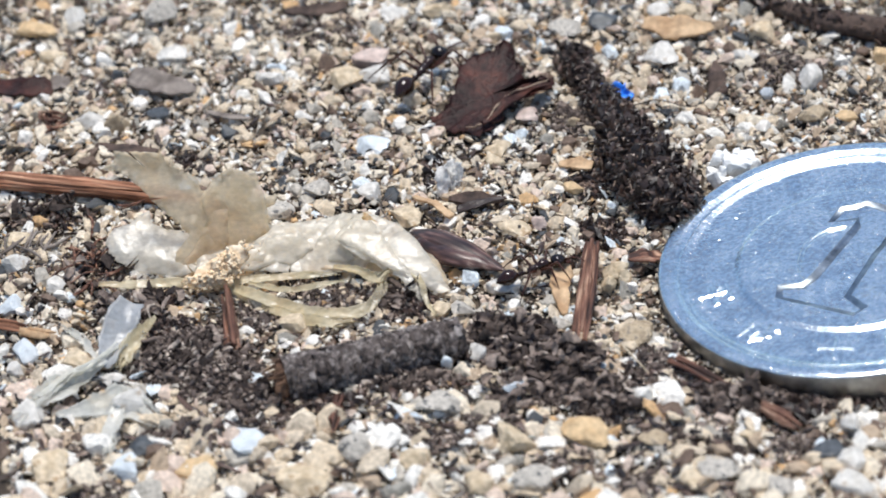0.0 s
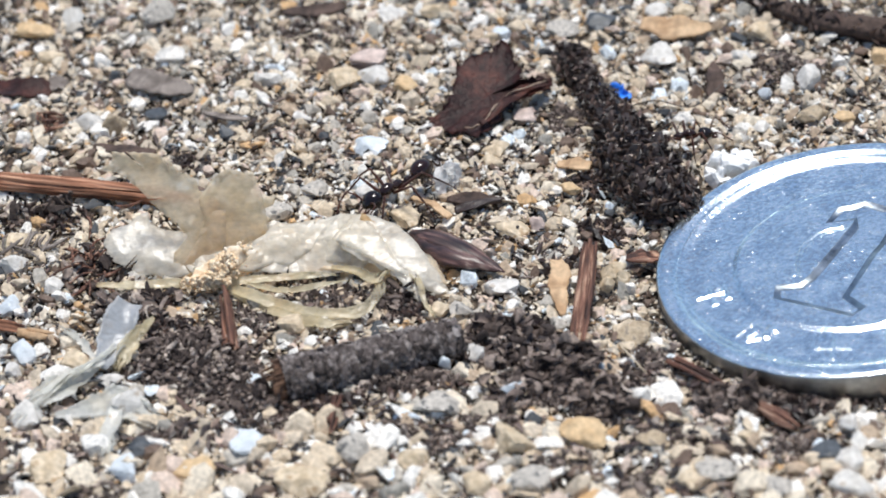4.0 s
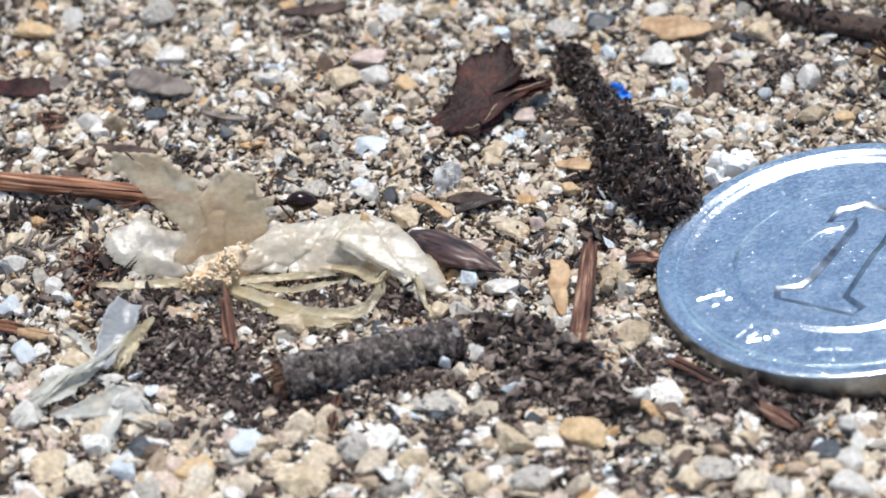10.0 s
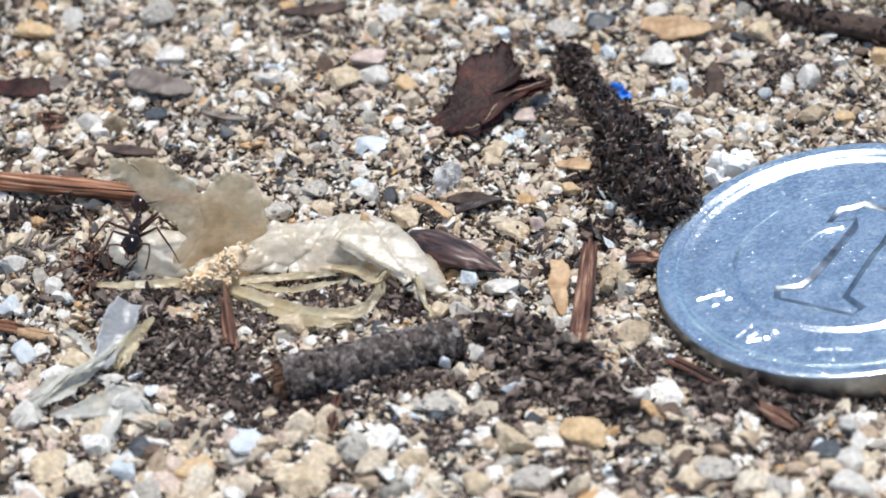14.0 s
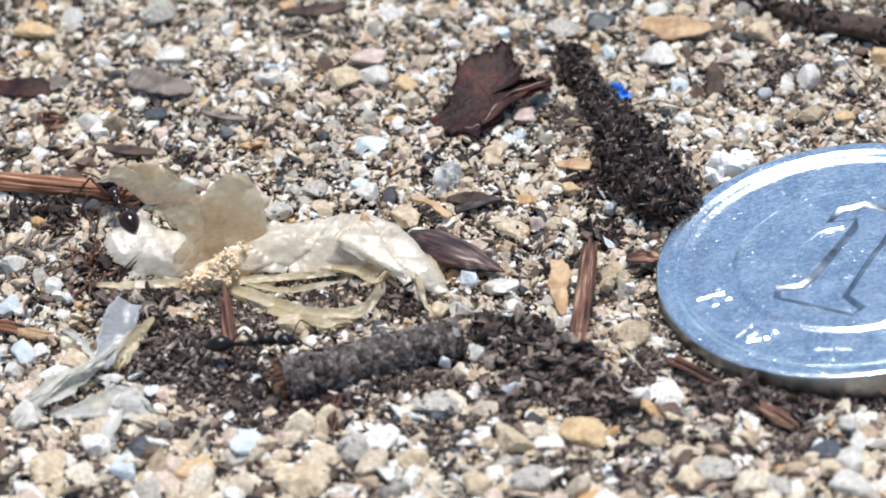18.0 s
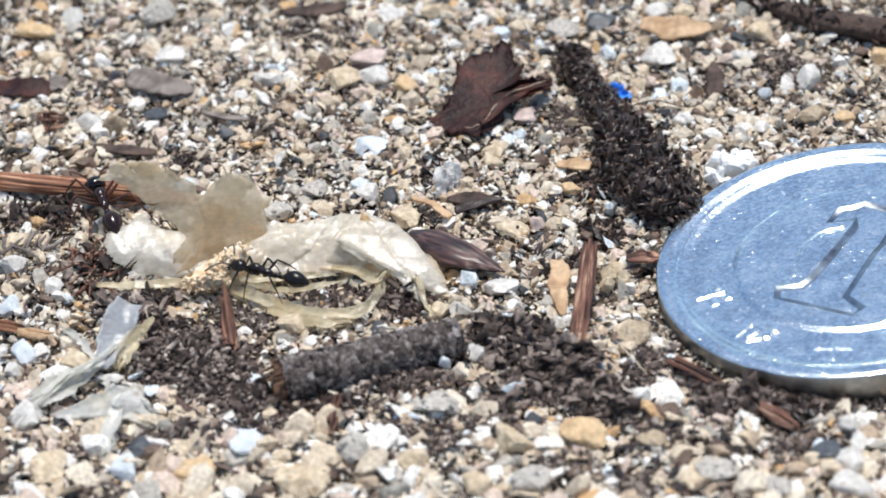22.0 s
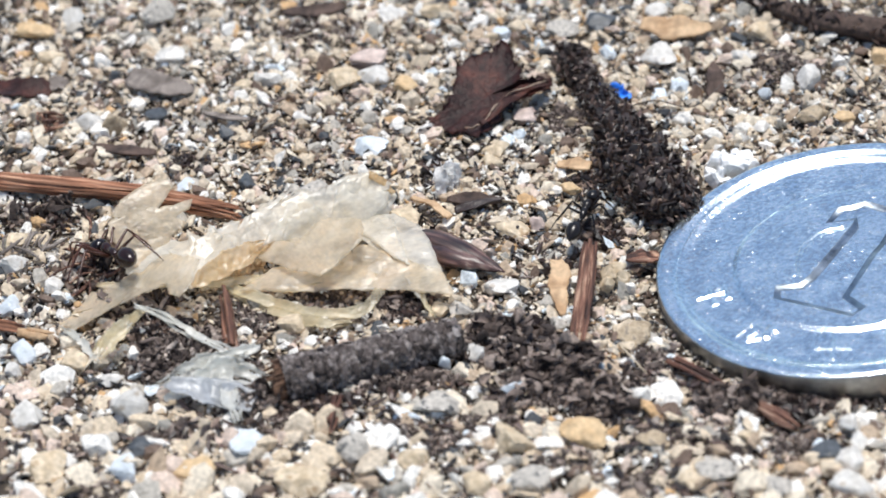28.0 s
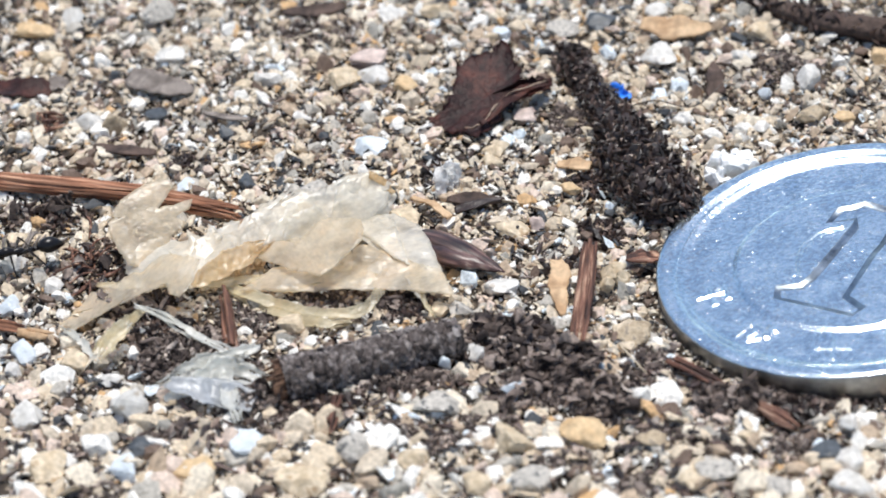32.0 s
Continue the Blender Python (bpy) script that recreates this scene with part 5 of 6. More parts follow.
pebble(0.84, -20.08, 1.87, 1.33, "cream", "cream pebble close to the lens")
pebble(9.51, -17.61, 1.62, 1.08, "tan", "tan pebble")
pebble(-7.31, -18.75, 2.42, 1.34, "cream", "cream pebble close to the lens")
pebble(-14.98, -15.31, 1.64, 1.1, "dark", "dark grey grain")
pebble(-16.01, -16.93, 1.9, 1.63, "blue_white", "pale bluish grain")
pebble(10.81, -20.75, 1.33, 1.06, "cream", "cream grain close to the lens")
pebble(14.96, -21.63, 1.85, 1.06, "grey", "grey pebble close to the lens")
pebble(3.25, -20.13, 2.4, 1.6, "grey", "greenish grey pebble close to the lens")
pebble(22.69, 9.61, 1.37, 0.93, "orange", "pale ochre grain")
pebble(20.85, 9.85, 1.86, 1.12, "tan", "tan grain")
pebble(0.51, 23.9, 1.99, 1.33, "cream", "cream pebble")
pebble(-2.14, 24.26, 1.66, 1, "white", "white grain")
pebble(7.64, 21.32, 1.97, 0.79, "grey", "flat greyish grain")
pebble(-9.26, 17.65, 1.93, 0.97, "white", "flat whitish grain")
pebble(-10.38, 17.19, 1.29, 0.77, "cream", "cream grain")
pebble(-7.49, 13.53, 1.26, 0.76, "white", "white grain")
pebble(7.54, 11, 0.94, 0.94, "tan", "greenish tan grain")
pebble(5.04, 1.36, 1.19, 0.9, "pink", "pinkish grain")
pebble(-22.76, 1.1, 1.7, 1.2, "white", "bright white grain")
pebble(-22.61, 3.2, 1.5, 1.0, "cream", "cream grain")
pebble(-20.4, -1.3, 1.5, 1.0, "white", "white flat grain")
pebble(-22.5, -2.8, 1.6, 1.1, "blue_white", "bluish white grain")


def build_grains():
    """Two hundred single grains on top of the grit, in a dozen forms."""
    rng = np.random.default_rng(88)
    forms = []
    for i in range(14):
        v, f = shard(rng, 22)
        sh = Shape().add(v * np.array((1.0, rng.uniform(0.65, 0.95), rng.uniform(0.6, 0.95))), f)
        forms.append(mesh_of("grain", sh, M_GRAIN, smooth=False))
    for i in range(260):
        x, y = rng.uniform(-24, 24), rng.uniform(-20, 27)
        r = rng.uniform(0.45, 0.75)
        if any(math.hypot(x - a, y - b) < c for a, b, c in (*KEPT_CLEAR, (20.65, -5.46, 10.8), (-6.5, -11.5, 2.2), (-3.5, -11.2, 2.2), (-1.0, -10.6, 2.2))):
            continue
        ob = new("grain", forms[i % 14])
        ob.location = (x * MM, y * MM, (swell(x, y) + 0.28) * MM)
        ob.rotation_euler = (rng.uniform(-0.6, 0.6), rng.uniform(-0.6, 0.6), rng.uniform(0, 6.28))
        ob.scale = (r, r, r)
        tagged(ob, "single coarse angular grain lying on the grit", "pebble", group="loose pebbles on the ground")


build_grains()


# ---- papery husk that the ants pull about ----
HUSK_AT = (-10.5, -1.02, 0.2)
husk = holder("papery_husk", "torn translucent papery plant husk with pale yellow shreds", "plant husk", HUSK_AT)


def husk_piece(name, sheets, material, hinge, label=""):
    made = None
    for rows, normal, curl, rag, seed, tip, split in sheets:
        piece = Shape()
        sheet(piece, rows, normal, thick=0.035, curl=curl, rag=rag, crumple=0.15, seed=seed, nu=44, nv=15, tip=tip, split=split)
        made = part(name, piece, material, husk, label, origin=hinge) if made is None else (part("fold", piece, material, made), made)[1]
    return made


def torn_piece(name, outline, at, material, label, seed, rag=0.07, crumple=0.16, bend=(0.0, 0.0), tears=4, folds=()):
    """A torn membrane of the husk in its own plane, with smaller overlapping layers; at: its place and turn (mm, degrees)."""
    ob = new(name, mesh_of(name, torn(outline, rag, crumple, bend, tears, seed), material))
    ob.parent = husk
    ob.matrix_basis = on_husk(at)
    tagged(ob, label)
    for i, (layer, lift, stuff) in enumerate(folds):
        sh = torn(layer, rag, crumple, bend, 2, seed + 50 + i)
        sh.v = [v + (0, 0, lift) for v in sh.v]
        ply = new("fold", mesh_of("fold", sh, stuff))
        ply.parent = ob
    return ob


def on_husk(at):
    x, y, z, rx, ry, rz = at
    return pose((x - HUSK_AT[0]) * MM, (y - HUSK_AT[1]) * MM, (z - HUSK_AT[2]) * MM, rx, ry, rz)


FLAP_UP, FLAP_SAG = (-12.26, -0.57, 0.4, 70.1, 0, 0), (-12.39, -0.09, 0.4, 96.4, 2.1, 13)
flap = torn_piece("upper_flap", [(-5.33, 5.5), (-4.48, 5.89), (-4.51, 6.47), (-3.32, 6.32), (-2.04, 6.17), (-1.5, 5.71), (-0.97, 5.07), (-0.33, 4.66), (-0.18, 3.98), (0.41, 4.0), (1.13, 3.52), (1.12, 2.06), (0.78, 0.5), (-0.77, -0.31), (-1.93, -0.04), (-1.62, 1.04), (-0.95, 1.69), (-1.83, 2.64), (-2.76, 3.8), (-3.56, 4.71), (-4.38, 5.31)],
                  FLAP_UP, M_BEIGE, "upright beige translucent flap", 3, 0.09, 0.10, (0.01, 0.015), 7)
LOBE_UP, LOBE_SAG = (-11.96, -0.64, 0.42, 70.1, 0, 3), (-11.98, -0.86, 0.58, 88.6, 0.8, 8.2)
lobe = torn_piece("lobe", [(-0.44, 3.71), (0.23, 4.5), (0.69, 4.87), (1.18, 5.13), (1.87, 4.93), (2.66, 4.31), (2.84, 3.53), (2.94, 2.7), (2.93, 1.47), (1.88, 1.03), (0.8, 0.53), (-1.38, -0.47), (-2.15, -0.14), (-0.92, 1.14), (-0.28, 2.42)],
                  LOBE_UP, M_BEIGE, "beige rounded lobe of the flap", 4, 0.06, 0.10, (0.02, 0.02), 3)
REAR_UP, REAR_SAG = (-11.07, 0.12, 0.86, 65, 0, 0), (-11.2, -0.3, 1.05, 75.2, -8.9, -10)
rear = torn_piece("rear_flap", [(-1.97, 1.34), (-1.52, 2.46), (-1.0, 3.02), (0.0, 3.67), (1.45, 4.04), (1.65, 3.55), (0.98, 2.64), (0.72, 2.3), (2.59, 2.76), (2.37, 2.18), (1.69, 1.87), (2.25, 1.41), (1.3, 0.69), (0.92, -0.37), (-0.23, -0.95), (-1.01, -0.71), (-1.57, 0.41)],
                  REAR_UP, M_BEIGE, "jagged beige flap torn into points", 5, 0.07, 0.08, (0.02, 0.0), 3)
INNER_REST = (-8.96, -0.63, 0.88, 33.5, 0, 0)
inner = torn_piece("inner_sheet", [(-4.16, -0.58), (-3.82, 0.6), (-3.16, 0.87), (-2.55, 1.27), (-2.21, 0.99), (-1.41, 1.63), (0.07, 1.65), (0.44, 1.94), (1.85, 1.52), (3.64, 1.77), (5.1, 1.34), (5.41, 0.55), (3.53, -0.33), (1.14, -0.85), (-0.34, -0.99), (-2.4, -0.96)],
                   INNER_REST, M_SKIN, "white papery inner sheet with frayed edges", 6, 0.14, 0.14, (0.0, 0.04), 12,
                   [([(-2.5, 0.8), (-2.95, 2.05), (-2.0, 1.5), (-1.55, 2.4), (-0.9, 1.55), (-0.3, 2.2), (-0.1, 1.2), (-1.2, 0.6)], 0.10, M_SKIN)])
SIDE_REST = (-12.53, -0.44, 0.69, 30.6, 0, -5.7)
side = torn_piece("side_sheet", [(-5.36, 0.98), (-4.9, 1.76), (-3.97, 2.27), (-3.1, 2.78), (-2.93, 2.09), (-1.89, 1.72), (-0.83, 1.5), (-0.1, 1.82), (1.14, 0.96), (1.07, -0.53), (-1.14, -1.02), (-3.54, -0.73), (-4.84, 0.0)],
                  SIDE_REST, M_SKIN, "white papery side sheet", 7, 0.10, 0.14, (0.0, 0.01), 4)
BODY_REST = (-10.41, -1.77, 1.09, 36.9, 0, 0)
body = torn_piece("body", [(-0.89, -0.18), (-0.26, 0.64), (1.19, 1.58), (1.57, 1.99), (3.35, 2.17), (5.13, 2.44), (6.31, 2.39), (7.09, 1.71), (7.44, 0.69), (6.59, -0.24), (6.13, -0.7), (3.78, -0.71), (1.44, -0.57)],
                  BODY_REST, M_SKIN, "white papery main membrane", 9, 0.06, 0.16, (0.0, -0.02), 4,
                  [([(3.3, 0.2), (4.2, 1.6), (5.2, 2.5), (6.5, 2.3), (7.2, 1.4), (6.6, 0.3), (5.4, -0.3)], 0.16, M_SKIN), ([(0.4, 0.1), (1.3, 1.3), (2.9, 1.5), (3.6, 0.6), (2.4, -0.2)], 0.12, M_SKIN),
                   ([(6.3, 2.3), (7.0, 1.8), (7.4, 0.9), (7.1, 0.8), (6.8, 1.4), (6.2, 2.0)], 0.22, M_ORANGE_SKIN)])
UNDER_REST = (-6.59, -1.14, 1.03, 19.4, 0, 3.5)
under = torn_piece("under_layer", [(-4.44, -0.15), (-2.58, 0.99), (1.05, 1.7), (2.23, 1.69), (3.91, 0.59), (5.96, -0.95), (6.54, -2.83), (5.63, -2.54), (3.66, -1.74), (0.78, -1.12), (-2.13, -0.74)],
                   UNDER_REST, M_BEIGE, "beige under layer of the husk", 12, 0.05, 0.08, (0.0, 0.0), 3)
TAIL_REST = (-3.88, -1.74, 1.94, 23.4, 0, 17.5)
tail = torn_piece("tail", [(-1.63, 0.84), (-0.35, 1.71), (0.59, 1.72), (1.79, 0.71), (2.39, -0.71), (2.73, -1.97), (3.11, -3.95), (2.56, -4.0), (1.72, -3.25), (1.82, -5.05), (1.52, -4.68), (0.76, -2.46), (-0.14, -1.33), (-1.08, -0.26)],
                  TAIL_REST, M_SKIN, "pale papery tail", 15, 0.06, 0.12, (-0.008, 0.0), 4,
                  [([(-1.5, 0.7), (-0.2, 1.5), (0.5, 1.2), (0.9, -0.6), (1.3, -2.6), (0.5, -2.0), (-0.6, -0.5)], 0.10, M_SKIN)])
stained = husk_piece("stained_shred", [([(-13.71, -2.65, 0.7, 0.2), (-12.47, -2.37, 0.9, 0.55), (-10.72, -1.77, 0.9, 0.6), (-9.26, -1.09, 0.8, 0.2)], (0.0, -0.6, 0.8), 0.2, 0.1, 17, 0.3, 2)], M_ORANGE_SKIN, (-11.77, -1.93, 0.6), "orange-brown stained shred")
husk_piece("lower_shred", [
    ([(-11.76, -2.44, 0.6, 0.2), (-9.26, -4.34, 0.6, 0.3), (-6.37, -5.86, 0.6, 0.26), (-4.34, -5.94, 0.7, 0.3), (-3.38, -4.61, 0.9, 0.3), (-3.68, -3.07, 1, 0.15)], (0.0, -0.6, 0.8), 0.2, 0.16, 18, 0.2, 2),
    ([(-11.34, -2.81, 0.4, 0.1), (-8.98, -5.05, 0.45, 0.28), (-6.52, -6.48, 0.5, 0.3), (-4.8, -6.59, 0.5, 0.15)], (0.0, -0.6, 0.8), 0.2, 0.16, 19, 0.3, 2)],
    M_YELLOW, (-11.76, -2.59, 0.6), "yellowish curved shred")
husk_piece("thin_shred", [([(-10.71, -2.64, 0.8, 0.08), (-8.36, -3.87, 0.9, 0.16), (-6.62, -3.74, 0.8, 0.14), (-5.17, -3.37, 0.7, 0.06)], (0.0, -0.6, 0.8), 0.3, 0.2, 20, 0.2, 0)], M_YELLOW, (-10.73, -2.5, 0.7), "thin tan inner shred")
husk_piece("long_shred", [([(-18.05, -1.85, 0.5, 0.12), (-15.13, -2.27, 0.7, 0.25), (-11.9, -2.56, 0.7, 0.28), (-8.98, -2.52, 0.6, 0.22), (-5.75, -2.56, 0.6, 0.12)], (0.0, -0.6, 0.8), 0.2, 0.2, 21, 0.2, 0)], M_YELLOW, (-11.91, -2.42, 0.6), "thin straight yellowish shred")
husk_piece("curled_shred", [([(-5.87, -2.15, 0.9, 0.1), (-4.55, -3, 1.1, 0.22), (-3.55, -3.73, 1, 0.3), (-3.09, -3.32, 1.2, 0.12)], (0.0, -0.6, 0.8), 0.5, 0.2, 23, 0.2, 0)], M_YELLOW, (-3.7, -3.33, 0.9), "small curled shred")
husk_piece("tail_shred", [([(-2.32, -1.35, 1, 0.25), (-1.52, -3.59, 0.9, 0.2), (-1.11, -5.45, 0.6, 0.15), (-0.7, -6.55, 0.4, 0.08)], (0.1, -0.6, 0.8), 0.3, 0.2, 24, 0.2, 0)], M_YELLOW, (-2.32, -1.21, 0.9), "narrow shred hanging from the tail")


def build_meal():
    sh = Shape()
    rng = np.random.default_rng(77)
    forms = [stone_points(rng, BALL1[0], 5, 0.1) for _ in range(8)]
    a, b, c = np.array((-14.0, -3.0, 1.1)), np.array((-11.3, -3.1, 0.95)), np.array((-10.1, -1.9, 2.5))
    bed = torn([(-1.9, -0.55), (-0.9, 0.15), (0.2, 0.75), (1.35, 1.45), (1.75, 0.75), (1.2, -0.1), (0.5, -0.75), (-0.7, -0.8)], 0.12, 0.1, (0, 0), 2, 78, 0.2)
    slope = np.array([[1, 0, 0], [0, 0.6, -0.8], [0, 0.8, 0.6]])
    sh.add(bed.points() @ slope.T + (-11.85, -2.5, 1.38), bed.f)
    for i in range(800):
        w = rng.dirichlet((0.9, 0.9, 1.1))
        p = a * w[0] + b * w[1] + c * w[2] + rng.normal(size=3) * (0.22, 0.05, 0.18) + (0, -0.07, 0.05)
        if noise.noise(Vector(p * 0.9 + 5)) < -0.12:
            continue
        r = rng.uniform(0.06, 0.12) if i > 120 else rng.uniform(0.12, 0.2)
        sh.add((forms[i % 8] * np.array((1.15, 0.9, 0.75)) * r) @ spin(rng).T + p, BALL1[1])
    return part("meal", sh, M_MEAL, husk, "pale orange crumbly meal", origin=(-11.89, -1.47, 1), kind="stuff")


meal = build_meal()

# ---- loose grey and white skin shreds ----
SKIN_AT = (-17.52, -8.52, 0.2)
shed = holder("shed_skin", "crumpled grey-white translucent shreds of plant skin", "plant skin", SKIN_AT)


def shed_piece(name, sheets, material, hinge, label=""):
    sh = Shape()
    for rows, normal, curl, rag, seed, tip, split in sheets:
        sheet(sh, rows, normal, thick=0.035, curl=curl, rag=rag, crumple=0.15, seed=seed, nu=36, nv=11, tip=tip, split=split)
    return part(name, sh, material, shed, label, origin=hinge)


FLAKE_AT = (-16.8, -6.92, 0.9)
flake = shed_piece("flake", [([(-16.17, -4.91, 1.4, 0.65), (-16.6, -6.15, 1.2, 0.85), (-17.06, -7.61, 0.9, 0.7), (-17.45, -8.96, 0.6, 0.35)], (0.1, -0.7, 0.7), 0.3, 0.08, 31, 0.2, 0)], M_GREYSKIN, FLAKE_AT, "grey folded skin flake")
WISP_AT = (-18.77, -10.76, 0.6)
wisp = shed_piece("wisp", [([(-17.51, -8.71, 0.7, 0.2), (-18.77, -10.33, 0.8, 0.5), (-20.26, -11.41, 0.7, 0.45), (-21.83, -12.35, 0.4, 0.3)], (0.0, -0.6, 0.8), 0.3, 0.25, 33, 0.3, 4),
                           ([(-17.3, -8.9, 0.8, 0.1), (-18.9, -10.1, 1.0, 0.28), (-20.4, -11.1, 0.9, 0.3), (-21.2, -12.0, 0.7, 0.1)], (0.2, -0.6, 0.8), 0.4, 0.3, 35, 0.3, 4)], M_WISP, WISP_AT, "white frayed skin wisp")
shed_piece("thread", [([(-17.76, -8.55, 0.6, 0.12), (-18.68, -6.81, 0.8, 0.2), (-19.78, -5.48, 0.7, 0.1)], (0.0, -0.6, 0.8), 0.3, 0.3, 34, 0.3, 2)], M_WISP, (-18.7, -6.8, 0.5), "short white frayed thread")


def build_string():
    """A long frayed string along its own x axis."""
    sh = Shape()
    for i, (dy, w) in enumerate(((0.0, 0.16), (0.14, 0.08), (-0.12, 0.07))):
        sheet(sh, [(0.0, dy * 0.4, 0, w * 0.7), (1.8, dy + 0.10, 0.12, w), (3.6, dy * 1.4 - 0.12, 0.16, w * 1.1), (5.4, dy * 1.8, 0.05, w), (7.2, dy * 3.0, 0, w * 0.5)], (0, 0, 1), thick=0.03, curl=0.4, rag=0.3, crumple=0.1, seed=130 + i, nu=46, nv=7, tip=0.2, split=2)
    ob = new("string", mesh_of("string", sh, M_WISP))
    ob.parent = shed
    return tagged(ob, "long white frayed string of skin")


string = build_string()
FRAY_AT = (-16.73, -12.69, 0.5)
fray = shed_piece("fray", [([(-19.66, -12.59, 0.5, 0.15), (-17.83, -12.46, 0.7, 0.5), (-16.29, -12.31, 0.8, 0.8), (-14.81, -13.45, 0.5, 0.45)], (0.0, -0.6, 0.8), 0.3, 0.2, 36, 0.3, 2),
                           ([(-16.31, -12.18, 0.7, 0.3), (-16.8, -14.03, 0.5, 0.42), (-16.88, -15.75, 0.3, 0.2)], (0.0, -0.6, 0.8), 0.3, 0.2, 37, 0.3, 2)], M_WISP, FRAY_AT, "white frayed skin end")
STRIP_AT = (-15.98, -7.2, 0.5)
strip = shed_piece("strip", [([(-14.93, -5.55, 0.9, 0.08), (-15.64, -6.95, 1, 0.36), (-16.34, -8.14, 0.7, 0.38), (-16.76, -9.11, 0.4, 0.2)], (0.2, -0.6, 0.7), 0.4, 0.16, 38, 0.2, 3),
                             ([(-14.93, -5.65, 0.8, 0.06), (-15.95, -6.85, 0.8, 0.2), (-16.85, -8.0, 0.5, 0.22), (-17.2, -8.7, 0.3, 0.1)], (0.3, -0.6, 0.7), 0.4, 0.12, 39, 0.2, 2)], M_YELLOW, STRIP_AT, "narrow yellowish strip")


# ---- ants ----
def build_ant(name, label, size, slim, chitin, trunk, limbs, head_big=1.0, leg_size=1.0, leg_thick=1.0):
    """An ant that faces +x, standing on z = 0 at its origin. Returns the ant and its six legs with the places of their joints."""
    ant = holder(name, label, "ant", (0, 0, 0), group="ants at the husk")
    k = size

    def scaled(rows):
        return [tuple(c * k for c in r) for r in rows]

    head_at = np.array((2.2, 0, 1.22)) * k
    sh = Shape()
    w = slim * head_big
    tube(sh, scaled([(1.62, 0, 1.24, 0.08), (1.72, 0, 1.25, 0.34 * w), (2.0, 0, 1.25, 0.49 * w), (2.3, 0, 1.2, 0.46 * w), (2.6, 0, 1.12, 0.32 * w), (2.82, 0, 1.05, 0.16 * w)]), seg=20, flat=0.86)
    head = part("head", sh, chitin, ant, "glossy black head", origin=head_at)
    for s in (1, -1):
        m = Shape()
        tube(m, scaled([(2.68, 0.24 * s, 1.02, 0.11), (2.98, 0.24 * s, 0.93, 0.11), (3.18, 0.05 * s, 0.88, 0.03)]), seg=8)
        part("mandible", m, limbs, head)
        a = Shape()
        tube(a, scaled([(2.6, 0.24 * s, 1.34, 0.055), (2.85, 0.75 * s, 1.72, 0.05), (3.1, 1.15 * s, 1.85, 0.05)]), seg=6)
        tube(a, scaled([(3.1, 1.15 * s, 1.85, 0.05), (3.6, 1.15 * s, 1.45, 0.05), (4.15, 0.95 * s, 0.9, 0.06)]), seg=6)
        part("antenna", a, limbs, head)
        e = Shape()
        blob(e, np.array((2.2, 0.44 * s * slim * head_big, 1.36)) * k, np.array((0.13, 0.08, 0.12)) * k, 2)
        part("eye", e, M_ANT, head)
    sh = Shape()
    tube(sh, scaled([(1.66, 0, 1.2, 0.10), (1.48, 0, 1.22, 0.13), (1.25, 0, 1.28, 0.29 * slim), (0.85, 0, 1.36, 0.36 * slim), (0.42, 0, 1.26, 0.24 * slim), (0.1, 0, 1.24, 0.27 * slim), (-0.2, 0, 1.14, 0.23 * slim), (-0.42, 0, 1.0, 0.09)]), seg=14)
    part("thorax", sh, trunk, ant)
    sh = Shape()
    tube(sh, scaled([(-0.35, 0, 1.0, 0.1), (-0.55, 0, 1.08, 0.13), (-0.72, 0, 1.15, 0.2 * slim), (-0.88, 0, 1.05, 0.12), (-1.02, 0, 1.12, 0.2 * slim), (-1.2, 0, 1.1, 0.12)]), seg=12)
    part("petiole", sh, trunk, ant)
    sh = Shape()
    tube(sh, scaled([(-1.12, 0, 1.1, 0.1), (-1.32, 0, 1.15, 0.34 * slim), (-1.7, 0, 1.2, 0.55 * slim), (-2.12, 0, 1.18, 0.57 * slim), (-2.6, 0, 1.12, 0.36 * slim), (-2.95, 0, 1.05, 0.05)]), seg=20)
    part("gaster", sh, trunk, ant, "glossy swollen dark brown abdomen")
    legs = []
    for i, (cx, kx, ky, fx, fy) in enumerate(((1.15, 1.9, 1.25, 2.9, 2.2), (0.65, 0.75, 1.55, 0.55, 2.9), (0.2, -0.65, 1.45, -2.2, 2.7))):
        for s in (1, -1):
            j = np.array((cx, 0.24 * s * slim, 1.05)) * k
            knee = np.array((cx + (kx - cx) * leg_size, ky * s * leg_size, 1.05 + 0.9 * leg_size)) * k
            foot = np.array((cx + (fx - cx) * leg_size, fy * s * leg_size, 0.02)) * k
            ankle = knee * 0.32 + foot * 0.68 + np.array((0, 0, 0.12)) * k
            g = k * leg_thick
            f = Shape()
            tube(f, [(*j, 0.13 * g), (*(j * 0.6 + knee * 0.4), 0.12 * g), (*knee, 0.075 * g)], seg=8)
            leg = part("leg", f, limbs, ant, origin=j)
            t = Shape()
            tube(t, [(*knee, 0.07 * g), (*(knee * 0.5 + ankle * 0.5), 0.085 * g), (*ankle, 0.055 * g)], seg=8)
            part("shin", t, limbs, leg)
            t = Shape()
            tube(t, [(*ankle, 0.05 * g), (*(ankle * 0.5 + foot * 0.5), 0.04 * g), (*foot, 0.03 * g)], seg=6)
            part("foot", t, limbs, leg)
            legs.append((leg, j * MM, (i + (s > 0)) % 2, s))
    return ant, legs


